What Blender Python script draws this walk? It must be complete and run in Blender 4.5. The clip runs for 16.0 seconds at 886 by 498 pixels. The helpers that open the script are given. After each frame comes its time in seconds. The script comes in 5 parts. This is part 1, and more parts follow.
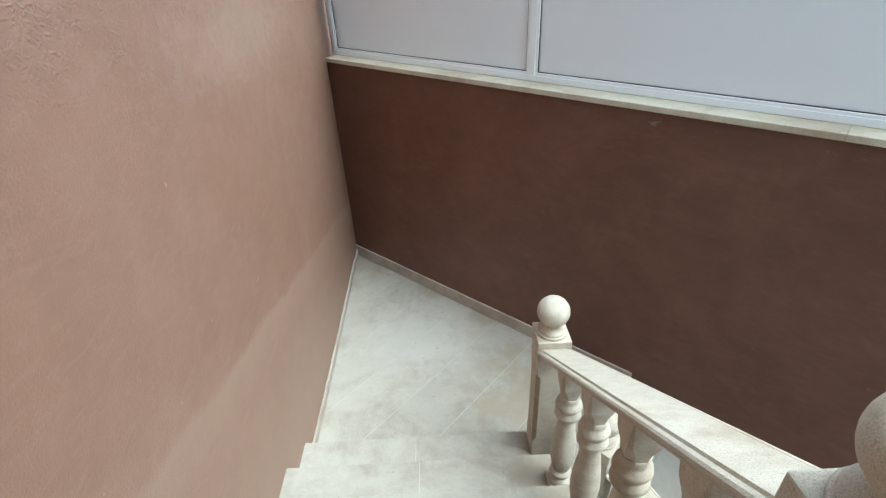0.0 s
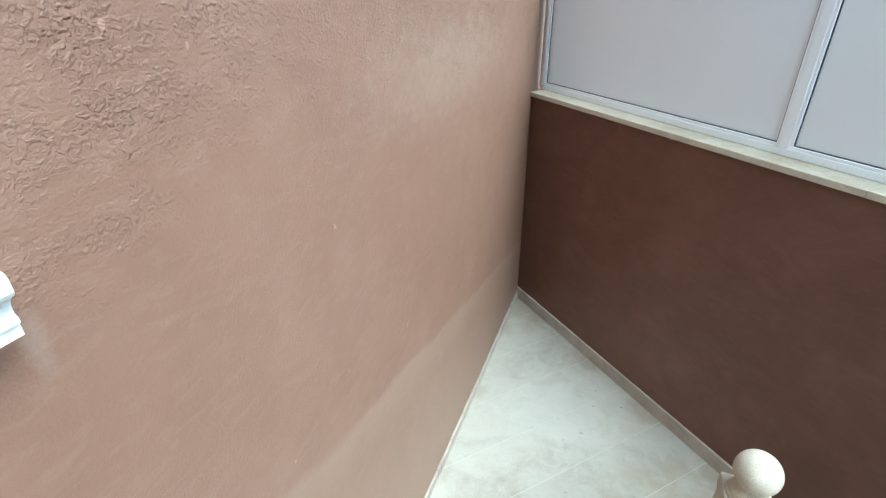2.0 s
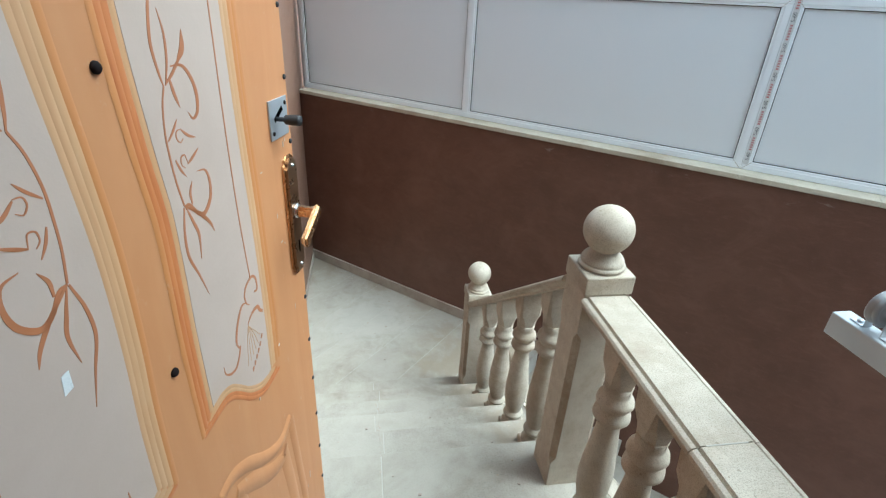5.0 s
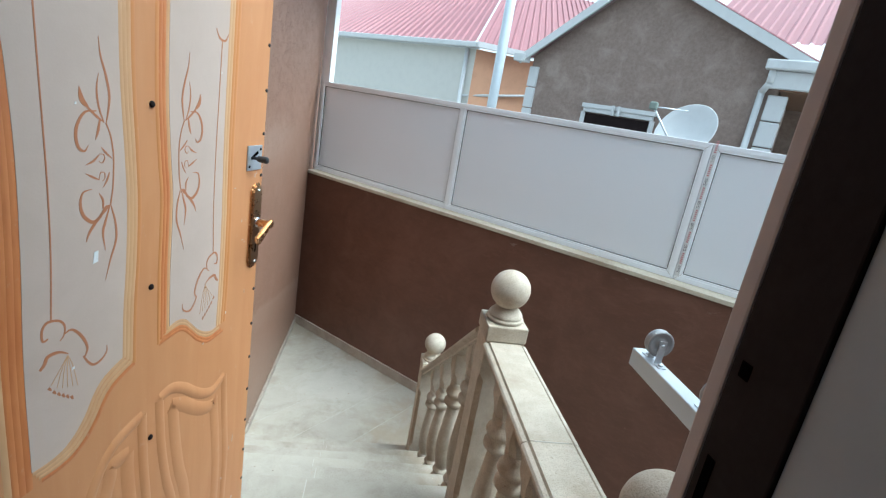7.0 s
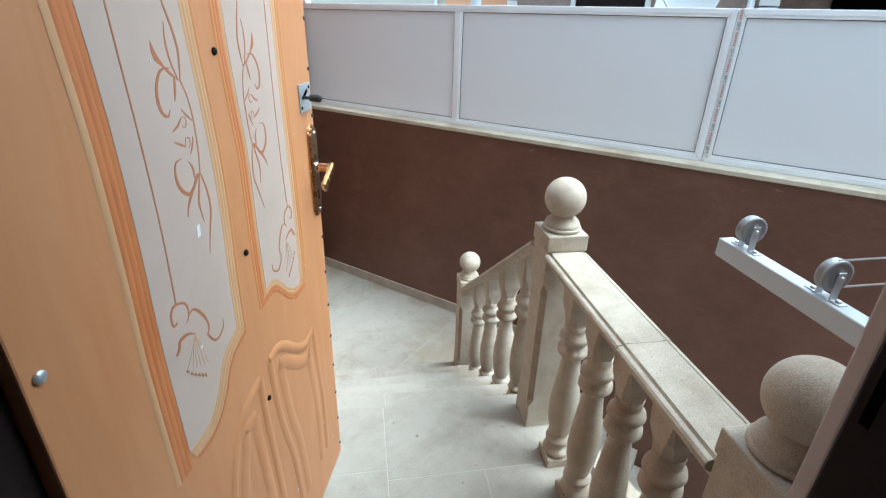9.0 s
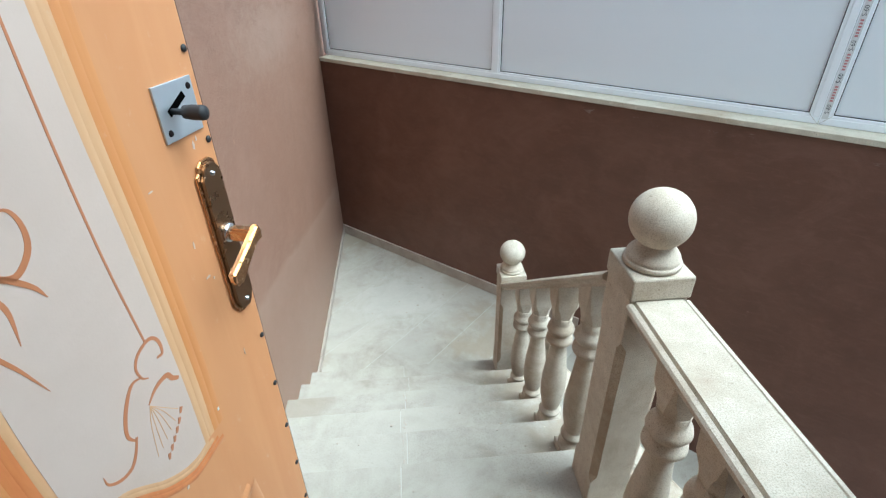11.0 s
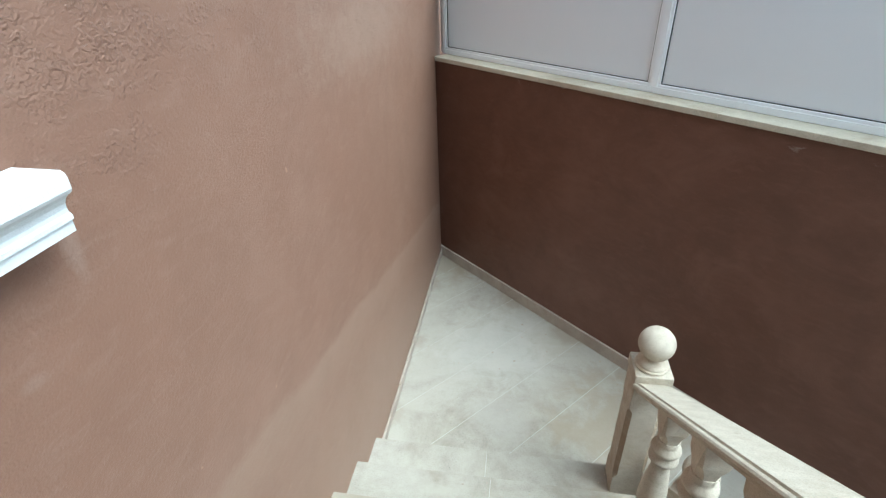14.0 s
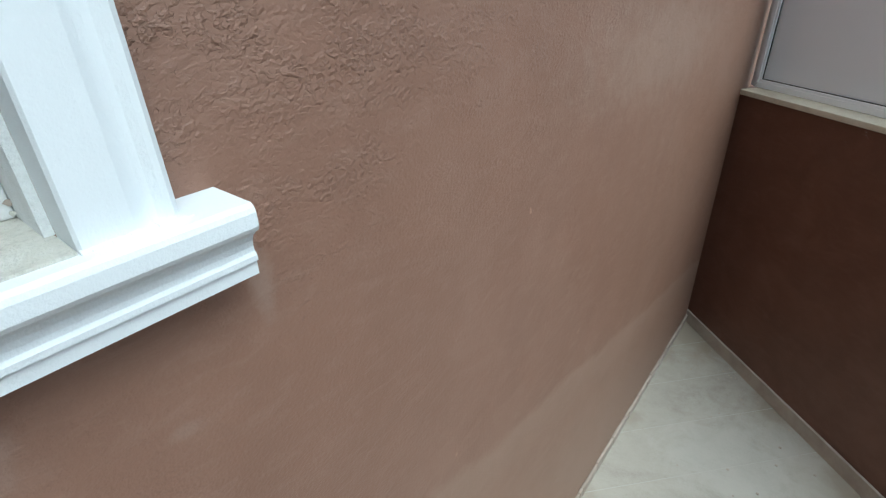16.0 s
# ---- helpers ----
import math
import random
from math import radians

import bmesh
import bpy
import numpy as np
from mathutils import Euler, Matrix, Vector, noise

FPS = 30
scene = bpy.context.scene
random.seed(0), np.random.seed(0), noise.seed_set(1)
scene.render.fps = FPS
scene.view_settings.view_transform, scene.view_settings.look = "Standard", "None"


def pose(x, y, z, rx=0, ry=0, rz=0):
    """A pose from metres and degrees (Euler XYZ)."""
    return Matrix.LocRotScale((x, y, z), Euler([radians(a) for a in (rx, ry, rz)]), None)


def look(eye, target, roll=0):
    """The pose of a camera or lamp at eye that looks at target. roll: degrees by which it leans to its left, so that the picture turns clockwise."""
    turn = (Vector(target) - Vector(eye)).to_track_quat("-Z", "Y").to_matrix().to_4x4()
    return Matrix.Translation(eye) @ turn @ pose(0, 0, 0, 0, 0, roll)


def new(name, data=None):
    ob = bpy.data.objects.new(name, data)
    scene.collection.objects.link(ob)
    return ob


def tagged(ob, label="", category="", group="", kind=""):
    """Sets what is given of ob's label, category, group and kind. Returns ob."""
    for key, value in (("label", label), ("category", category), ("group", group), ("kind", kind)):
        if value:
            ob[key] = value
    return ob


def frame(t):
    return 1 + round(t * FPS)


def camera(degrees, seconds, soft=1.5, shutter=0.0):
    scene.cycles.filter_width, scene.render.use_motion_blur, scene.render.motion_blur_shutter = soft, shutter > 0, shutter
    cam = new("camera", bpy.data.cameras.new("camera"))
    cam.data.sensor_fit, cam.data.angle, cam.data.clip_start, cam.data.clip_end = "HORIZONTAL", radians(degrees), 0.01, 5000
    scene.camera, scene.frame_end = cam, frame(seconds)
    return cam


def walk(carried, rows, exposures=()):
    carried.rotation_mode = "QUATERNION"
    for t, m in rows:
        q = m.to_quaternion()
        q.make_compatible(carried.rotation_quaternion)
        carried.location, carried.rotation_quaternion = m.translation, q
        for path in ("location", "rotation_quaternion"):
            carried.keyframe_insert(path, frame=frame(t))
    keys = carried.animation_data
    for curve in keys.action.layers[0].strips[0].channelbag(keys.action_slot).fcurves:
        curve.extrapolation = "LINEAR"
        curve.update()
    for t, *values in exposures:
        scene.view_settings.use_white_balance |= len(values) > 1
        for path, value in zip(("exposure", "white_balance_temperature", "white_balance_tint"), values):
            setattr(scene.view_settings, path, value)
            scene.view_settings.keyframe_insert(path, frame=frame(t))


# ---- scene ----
cam = camera(83.7, 16.0, soft=1.25)
PATH = [
    (0, (-0.404, -0.213, 1.45), (-0.402, 1.49, 0.4), -3.1),
    (0.5, (-0.396, -0.009, 1.458), (-0.714, 1.63, 0.357), -3.8),
    (1, (-0.484, 0.129, 1.431), (-0.945, 1.755, 0.362), -4.1),
    (1.5, (-0.53, 0.103, 1.449), (-1.228, 1.675, 0.429), -3.6),
    (2, (-0.498, 0.133, 1.474), (-1.131, 1.77, 0.515), -0.7),
    (2.5, (-0.526, 0.019, 1.482), (-0.754, 1.782, 0.565), 0.5),
    (3, (-0.545, -0.195, 1.487), (-0.468, 1.587, 0.582), 0.7),
    (3.5, (-0.541, -0.426, 1.475), (-0.392, 1.345, 0.558), 0.6),
    (4, (-0.642, -0.703, 1.57), (-0.449, 1.052, 0.629), -0.1),
    (4.5, (-0.641, -0.944, 1.588), (-0.384, 0.798, 0.641), 0.8),
    (7, (-0.445, -1.59, 1.594), (-0.162, 0.316, 1.056), 9.8),
    (7.5, (-0.472, -1.596, 1.6), (-0.185, 0.313, 1.076), 8.5),
    (8, (-0.542, -1.553, 1.586), (-0.206, 0.318, 0.964), 4.2),
    (8.5, (-0.597, -1.544, 1.599), (-0.237, 0.286, 0.876), 2.3),
    (9, (-0.631, -1.51, 1.575), (-0.327, 0.276, 0.727), 1.6),
    (9.5, (-0.605, -1.339, 1.565), (-0.407, 0.425, 0.644), 0.3),
    (12, (-0.483, -0.781, 1.546), (-0.363, 0.891, 0.454), -1.3),
    (12.5, (-0.5, -0.769, 1.555), (-0.318, 0.885, 0.445), -2.1),
    (13, (-0.517, -0.721, 1.551), (-0.27, 0.948, 0.477), -2.3),
    (13.5, (-0.418, -0.437, 1.442), (-0.373, 1.278, 0.414), -2.1),
    (14, (-0.518, -0.146, 1.43), (-0.809, 1.544, 0.402), -1.7),
    (14.5, (-0.647, 0.002, 1.406), (-1.509, 1.526, 0.439), -4.1),
    (15, (-0.659, 0.127, 1.401), (-1.941, 1.337, 0.457), -2.7),
    (15.5, (-0.679, 0.139, 1.409), (-2.031, 1.274, 0.467), -1.7),
    (16, (-0.667, 0.15, 1.388), (-1.79, 1.51, 0.444), -2.1),
]
EXPOSURES = [(0, 1.56, 5400, -5), (1, 1.70, 5250, -8), (1.5, 1.71, 5150, -9), (2.4, 1.89, 5150, -10), (3, 1.70, 5200, -9), (3.5, 1.58, 5250, -9), (4.1, 1.39, 5400, -6), (4.6, 1.43, 5350, -6), (7, 1.42, 5400, -4), (8, 1.46, 5350, -4), (9, 1.63, 5350, -3), (9.5, 1.62, 5350, -3), (12.5, 1.49, 5200, -7), (13.5, 1.48, 5250, -7), (14.1, 1.50, 5350, -6), (14.5, 1.36, 5400, -7), (15.1, 0.92, 5450, -4), (15.5, 0.84, 5450, -4), (16, 0.84, 5450, -4)]
walk(cam, [(t, look(eye, target, roll)) for t, eye, target, roll in PATH], EXPOSURES)

# ---- world and light: bright overcast sky ----
world = bpy.data.worlds.new("overcast_sky")
scene.world = world
world.use_nodes = True
wn, wl = world.node_tree.nodes, world.node_tree.links
sky = wn.new("ShaderNodeTexSky")
sky.sky_type, sky.sun_disc = "NISHITA", False
sky.sun_elevation, sky.sun_rotation = radians(60), radians(106)
sky.dust_density, sky.air_density = 4.0, 1.0
grey = wn.new("ShaderNodeHueSaturation")
grey.inputs["Saturation"].default_value = 0.30
wl.new(sky.outputs[0], grey.inputs["Color"])
wl.new(grey.outputs[0], wn["Background"].inputs[0])
wn["Background"].inputs[1].default_value = 0.15
sun = new("sun", bpy.data.lights.new("sun", "SUN"))
sun.data.energy, sun.data.angle, sun.data.color = 0.98, radians(45), (1.0, 0.98, 0.95)
SUN_FROM = Vector((math.cos(radians(60)) * math.sin(radians(106)), math.cos(radians(60)) * math.cos(radians(106)), math.sin(radians(60))))
sun.matrix_world = look(SUN_FROM * 30, (0, 0, 0))


# ---- materials ----
def shader(name, base, rough=0.6, metal=0.0):
    m = bpy.data.materials.new(name)
    m.use_nodes = True
    b = m.node_tree.nodes["Principled BSDF"]
    b.inputs["Base Color"].default_value = (*base, 1)
    b.inputs["Roughness"].default_value, b.inputs["Metallic"].default_value = rough, metal
    return m, m.node_tree.nodes, m.node_tree.links, b


def coords(n, l, scale=(1, 1, 1)):
    tc, mp = n.new("ShaderNodeTexCoord"), n.new("ShaderNodeMapping")
    mp.inputs["Scale"].default_value = scale
    l.new(tc.outputs["Object"], mp.inputs["Vector"])
    return mp.outputs[0]


def noise_tex(n, l, vec, scale, detail=6, rough=0.6, distort=0.0):
    t = n.new("ShaderNodeTexNoise")
    t.inputs["Scale"].default_value, t.inputs["Detail"].default_value = scale, detail
    t.inputs["Roughness"].default_value, t.inputs["Distortion"].default_value = rough, distort
    l.new(vec, t.inputs["Vector"])
    return t.outputs["Fac"]


def ramp(n, l, fac, stops):
    r = n.new("ShaderNodeValToRGB")
    while len(r.color_ramp.elements) < len(stops):
        r.color_ramp.elements.new(0.5)
    for e, (p, c) in zip(r.color_ramp.elements, stops):
        e.position, e.color = p, (*c, 1)
    l.new(fac, r.inputs[0])
    return r.outputs[0]


def mixc(n, l, fac, a, b, mode="MIX"):
    m = n.new("ShaderNodeMix")
    m.data_type, m.blend_type = "RGBA", mode
    for sock, v in ((m.inputs[0], fac), (m.inputs[6], a), (m.inputs[7], b)):
        if isinstance(v, (int, float)):
            sock.default_value = v
        elif isinstance(v, tuple):
            sock.default_value = (*v, 1)
        else:
            l.new(v, sock)
    return m.outputs[2]


def maths(n, l, op, a, b=0.0, clamp=False):
    m = n.new("ShaderNodeMath")
    m.operation, m.use_clamp = op, clamp
    for sock, v in zip(m.inputs, (a, b)):
        if isinstance(v, (int, float)):
            sock.default_value = v
        else:
            l.new(v, sock)
    return m.outputs[0]


def bump(n, l, b, height, strength=0.3, dist=0.01, chain=None):
    k = n.new("ShaderNodeBump")
    k.inputs["Strength"].default_value, k.inputs["Distance"].default_value = strength, dist
    l.new(height, k.inputs["Height"])
    if chain is not None:
        l.new(chain, k.inputs["Normal"])
    l.new(k.outputs[0], b.inputs["Normal"])
    return k.outputs[0]


LEVEL = -1.05       # height of the lower landing


def stone_mat(name, light, dark, dirt, grain=240, rough=0.85, vary=0.12, dirt_at=0.56, depth=0.35, pepper=0.4, dust=None, stains_and_shade=()):
    m, n, l, b = shader(name, light, rough)
    v = coords(n, l)
    big = noise_tex(n, l, v, 2.6, 8, 0.65, 0.6)
    mid = noise_tex(n, l, v, 17, 6, 0.65)
    fine = noise_tex(n, l, v, grain, 3, 0.7)
    c = ramp(n, l, mid, [(0.3, dark), (0.65, light)])
    c = mixc(n, l, maths(n, l, "MULTIPLY", maths(n, l, "SUBTRACT", big, dirt_at, True), 4.0, True), c, dirt)
    c = mixc(n, l, ramp(n, l, fine, [(0.36, (pepper,) * 3), (0.52, (0.0,) * 3)]), c, tuple(x * 0.58 for x in dark))
    flecks = noise_tex(n, l, v, 95, 2, 0.5)
    c = mixc(n, l, ramp(n, l, flecks, [(0.715, (0.0,) * 3), (0.74, (0.45,) * 3)]), c, tuple(x * 0.45 for x in dirt))
    if dust:
        film = noise_tex(n, l, v, 1.3, 7, 0.7, 1.2)
        c = mixc(n, l, ramp(n, l, film, [(0.42, (0.0,) * 3), (0.62, (0.75,) * 3)]), c, dust)
    ragged = maths(n, l, "MULTIPLY", maths(n, l, "SUBTRACT", noise_tex(n, l, v, 5.5, 6, 0.65, 0.5), 0.5), 2.4)
    for cx, cy, cz, rad, tone, amt in stains_and_shade:      # ragged patches: spilt dirt, some with the balustrade's shade painted in
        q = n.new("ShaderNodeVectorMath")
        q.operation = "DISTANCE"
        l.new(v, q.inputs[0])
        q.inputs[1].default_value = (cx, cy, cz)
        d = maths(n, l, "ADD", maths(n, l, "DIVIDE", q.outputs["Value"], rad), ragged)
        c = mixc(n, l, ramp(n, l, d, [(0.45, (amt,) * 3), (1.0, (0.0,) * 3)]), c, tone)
    if vary:
        info = n.new("ShaderNodeObjectInfo")
        k = maths(n, l, "ADD", maths(n, l, "MULTIPLY", info.outputs["Random"], vary), 1.0 - vary / 2)
        c = mixc(n, l, 1.0, c, k, "MULTIPLY")
    l.new(c, b.inputs["Base Color"])
    pits = noise_tex(n, l, v, 330, 3, 0.6)
    h = maths(n, l, "ADD", maths(n, l, "ADD", fine, maths(n, l, "MULTIPLY", pits, 1.6)), maths(n, l, "MULTIPLY", mid, 0.4))
    bump(n, l, b, h, depth, 0.004)
    return m


def wall_paint(name, base, pale, flakes=0.8, rough=0.6, splash=None, worn=False, smears=()):
    """Brown masonry paint over trowelled plaster: smooth low down, flaky roughcast higher up."""
    m, n, l, b = shader(name, base, rough)
    v = coords(n, l)
    sep = n.new("ShaderNodeSeparateXYZ")
    l.new(v, sep.inputs[0])
    big = noise_tex(n, l, v, 1.1, 6, 0.6, 0.8)
    mid = noise_tex(n, l, v, 6, 6, 0.6)
    trowel = noise_tex(n, l, coords(n, l, (2.5, 2.5, 7)), 5, 5, 0.65, 0.6)
    fine = noise_tex(n, l, v, 150, 3, 0.65)
    c = mixc(n, l, ramp(n, l, big, [(0.42, (0.0,) * 3), (0.75, (0.7,) * 3)]), base, pale)
    c = mixc(n, l, ramp(n, l, mid, [(0.35, (0.45,) * 3), (0.6, (0.0,) * 3)]), c, tuple(x * 0.82 for x in base))
    c = mixc(n, l, ramp(n, l, trowel, [(0.50, (0.0,) * 3), (0.72, (0.55,) * 3)]), c, pale)
    specks = noise_tex(n, l, v, 24, 1, 0.5)
    c = mixc(n, l, ramp(n, l, specks, [(0.80, (0.0,) * 3), (0.815, (0.6,) * 3)]), c, tuple(min(1, x * 1.6 + 0.05) for x in base))
    if splash:      # dusty lime band that follows the stairs: pale below a slanting edge
        slope, level, tone = splash
        edge = maths(n, l, "ADD", maths(n, l, "ADD", sep.outputs[2], maths(n, l, "MULTIPLY", sep.outputs[1], slope)), maths(n, l, "MULTIPLY", noise_tex(n, l, v, 3.5, 4, 0.6), 0.14))
        band = ramp(n, l, maths(n, l, "MULTIPLY", maths(n, l, "SUBTRACT", level + 0.07, edge), 1.3, True), [(0.0, (0.0,) * 3), (0.05, (0.40,) * 3), (0.30, (0.16,) * 3), (0.5, (0.22,) * 3), (1.0, (0.42,) * 3)])
        c = mixc(n, l, band, c, tone)
    if worn:        # rain streaks down the paint
        run = noise_tex(n, l, coords(n, l, (1.1, 1.1, 1.5)), 2.0, 7, 0.68, 0.8)
        c = mixc(n, l, ramp(n, l, run, [(0.30, (0.5,) * 3), (0.50, (0.0,) * 3)]), c, tuple(x * 0.66 for x in base))
        c = mixc(n, l, ramp(n, l, run, [(0.54, (0.0,) * 3), (0.72, (0.8,) * 3)]), c, pale)
    torn_edge = maths(n, l, "MULTIPLY", maths(n, l, "SUBTRACT", noise_tex(n, l, v, 14, 6, 0.7, 0.4), 0.5), 2.2)
    for cy, cz, ry, rz, tone, amt in smears:      # lime and dust wiped onto the paint, each with its own ragged outline
        ey, ez = maths(n, l, "DIVIDE", maths(n, l, "SUBTRACT", sep.outputs[1], cy), ry), maths(n, l, "DIVIDE", maths(n, l, "SUBTRACT", sep.outputs[2], cz), rz)
        d = maths(n, l, "ADD", maths(n, l, "SQRT", maths(n, l, "ADD", maths(n, l, "MULTIPLY", ey, ey), maths(n, l, "MULTIPLY", ez, ez))), torn_edge)
        c = mixc(n, l, ramp(n, l, d, [(0.35, (amt,) * 3), (1.0, (0.0,) * 3)]), c, tone)
    if worn:        # paint knocked off along the top
        patch = noise_tex(n, l, coords(n, l, (1, 1, 2.6)), 6.5, 7, 0.75, 0.25)
        zone = ramp(n, l, sep.outputs[2], [(0.60, (0.0,) * 3), (0.70, (1.0,) * 3)])
        c = mixc(n, l, maths(n, l, "MULTIPLY", ramp(n, l, patch, [(0.60, (0.0,) * 3), (0.66, (0.6,) * 3)]), zone), c, (0.42, 0.375, 0.335))
    l.new(c, b.inputs["Base Color"])
    zone = maths(n, l, "ADD", maths(n, l, "MULTIPLY", sep.outputs[2], 0.8), maths(n, l, "MULTIPLY", noise_tex(n, l, v, 2.4, 5, 0.65), 0.9))
    mask = ramp(n, l, maths(n, l, "SUBTRACT", zone, 0.85), [(0.38, (0.0,) * 3), (0.62, (0.35,) * 3), (0.95, (1.0,) * 3)])
    torn = noise_tex(n, l, coords(n, l, (1, 1, 1.25)), 88, 3, 0.55, 0.1)
    chips = ramp(n, l, torn, [(0.47, (0.0,) * 3), (0.50, (0.55,) * 3), (0.58, (0.75,) * 3), (0.62, (1.0,) * 3)])
    peel = noise_tex(n, l, coords(n, l, (1, 1, 1.4)), 130, 4, 0.6)
    bare = ramp(n, l, noise_tex(n, l, coords(n, l, (1, 1, 1.8)), 10, 4, 0.6, 0.4), [(0.42, (0.08,) * 3), (0.60, (1.0,) * 3)])
    k = bump(n, l, b, maths(n, l, "MULTIPLY", maths(n, l, "MULTIPLY", chips, mask), bare), flakes, 0.0058)
    k = bump(n, l, b, maths(n, l, "MULTIPLY", peel, maths(n, l, "ADD", maths(n, l, "MULTIPLY", mid, 0.9), 0.1)), 0.65, 0.005, k)
    bump(n, l, b, maths(n, l, "ADD", maths(n, l, "MULTIPLY", fine, 0.3), maths(n, l, "ADD", maths(n, l, "MULTIPLY", mid, 0.5), maths(n, l, "MULTIPLY", trowel, 0.5))), 0.5, 0.006, k)
    return m


def plain_mat(name, base, rough=0.5, metal=0.0, spots=None, grain=60, depth=0.1, amount=0.35):
    m, n, l, b = shader(name, base, rough, metal)
    v = coords(n, l)
    a = noise_tex(n, l, v, 5, 6, 0.6, 0.4)
    f = noise_tex(n, l, v, grain, 4, 0.6)
    c = mixc(n, l, ramp(n, l, a, [(0.45, (0.0,) * 3), (0.75, (amount,) * 3)]), base, spots or tuple(x * 0.75 for x in base))
    l.new(c, b.inputs["Base Color"])
    l.new(ramp(n, l, f, [(0.2, (max(0, rough - 0.08),) * 3), (0.8, (min(1, rough + 0.12),) * 3)]), b.inputs["Roughness"])
    bump(n, l, b, f, depth, 0.002)
    return m


def wood_mat(name, base, streak, scale=9, rough=0.42):
    """Sprayed wood-look film: soft grain streaks along the height."""
    m, n, l, b = shader(name, base, rough)
    g = noise_tex(n, l, coords(n, l, (7, 7, 0.8)), scale, 4, 0.55, 0.9)
    a = noise_tex(n, l, coords(n, l, (3, 3, 1.2)), 2.2, 4, 0.6)
    c = mixc(n, l, ramp(n, l, g, [(0.35, (0.0,) * 3), (0.72, (0.65,) * 3)]), base, streak)
    c = mixc(n, l, ramp(n, l, a, [(0.40, (0.0,) * 3), (0.75, (0.35,) * 3)]), c, tuple(x * 0.82 for x in base))
    dust = noise_tex(n, l, coords(n, l, (9, 9, 5)), 6, 8, 0.75)
    c = mixc(n, l, ramp(n, l, dust, [(0.60, (0.0,) * 3), (0.78, (0.42,) * 3)]), c, (0.64, 0.55, 0.46))
    l.new(c, b.inputs["Base Color"])
    bump(n, l, b, g, 0.06, 0.002)
    return m


def roof_mat():
    m, n, l, b = shader("red_roof_sheet", (0.42, 0.10, 0.11), 0.45)
    v = coords(n, l)
    c = mixc(n, l, noise_tex(n, l, v, 1.5, 5), (0.30, 0.125, 0.135), (0.24, 0.092, 0.10))
    l.new(c, b.inputs["Base Color"])
    return m


STONE = stone_mat("pale_limestone", (0.585, 0.525, 0.425), (0.465, 0.40, 0.31), (0.35, 0.26, 0.17), 330, dirt_at=0.50, depth=0.27, pepper=0.55)
# patches beside the balusters mix dirt with the balustrade's soft shadow, put into the colour
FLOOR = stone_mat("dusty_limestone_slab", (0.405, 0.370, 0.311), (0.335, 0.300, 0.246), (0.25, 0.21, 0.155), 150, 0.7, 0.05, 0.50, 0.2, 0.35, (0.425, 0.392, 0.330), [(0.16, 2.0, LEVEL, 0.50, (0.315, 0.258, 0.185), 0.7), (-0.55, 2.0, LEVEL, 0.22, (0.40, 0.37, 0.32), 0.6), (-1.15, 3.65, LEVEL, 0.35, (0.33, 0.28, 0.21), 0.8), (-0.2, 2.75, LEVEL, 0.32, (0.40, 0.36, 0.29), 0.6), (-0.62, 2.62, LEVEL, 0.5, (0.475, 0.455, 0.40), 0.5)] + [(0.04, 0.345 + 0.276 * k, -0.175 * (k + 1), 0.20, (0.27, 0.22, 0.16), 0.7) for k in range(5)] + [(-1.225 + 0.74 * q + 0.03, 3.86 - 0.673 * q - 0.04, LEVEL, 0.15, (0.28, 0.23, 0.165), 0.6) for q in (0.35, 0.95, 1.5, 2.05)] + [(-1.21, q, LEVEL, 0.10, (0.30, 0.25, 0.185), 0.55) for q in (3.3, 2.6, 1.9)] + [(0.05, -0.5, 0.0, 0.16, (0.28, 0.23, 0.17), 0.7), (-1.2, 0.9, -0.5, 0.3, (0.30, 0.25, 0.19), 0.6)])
GROUT = plain_mat("pale_grout", (0.475, 0.45, 0.39), 0.9, grain=200, depth=0.3)
BROWN_STONE = stone_mat("browner_limestone", (0.52, 0.45, 0.345), (0.42, 0.335, 0.24), (0.27, 0.18, 0.105), 330, dirt_at=0.44, depth=0.4, pepper=0.6)
SILL_STONE = stone_mat("cream_sill_stone", (0.62, 0.565, 0.45), (0.52, 0.465, 0.355), (0.36, 0.28, 0.19), vary=0.1, dirt_at=0.5)
BROWN = wall_paint("brown_wall_paint", (0.245, 0.134, 0.090), (0.290, 0.177, 0.128), 0.9, 0.52, (0.235, 0.42, (0.365, 0.255, 0.190)), smears=[(0.438, 1.035, 0.022, 0.075, (0.42, 0.32, 0.26), 0.28), (0.112, 1.005, 0.035, 0.065, (0.40, 0.30, 0.245), 0.3), (0.285, 0.886, 0.03, 0.015, (0.42, 0.32, 0.26), 0.2), (2.15, 1.17, 0.9, 0.22, (0.37, 0.275, 0.215), 0.28)])
DARK = wall_paint("dark_brown_wall_paint", (0.124, 0.053, 0.032), (0.165, 0.079, 0.052), 0.15, 0.5, None, True)
DUSTY = stone_mat("dusty_grey_white_sill", (0.60, 0.585, 0.52), (0.47, 0.44, 0.355), (0.36, 0.30, 0.20), 160, 0.85, 0, 0.47, 0.6, 0.5, (0.66, 0.655, 0.60))
SKIRT = plain_mat("dusty_plaster_skirting", (0.42, 0.36, 0.30), 0.85, spots=(0.28, 0.22, 0.18), grain=120, depth=0.4, amount=0.8)
WHITE = plain_mat("white_textured_paint", (0.765, 0.79, 0.795), 0.6, spots=(0.69, 0.705, 0.70), grain=240, depth=0.45)
PVC = plain_mat("white_pvc", (0.90, 0.925, 0.95), 0.3, depth=0.03, amount=0.15)
PINK = plain_mat("primer_grey_pink", (0.48, 0.42, 0.41), 0.6)
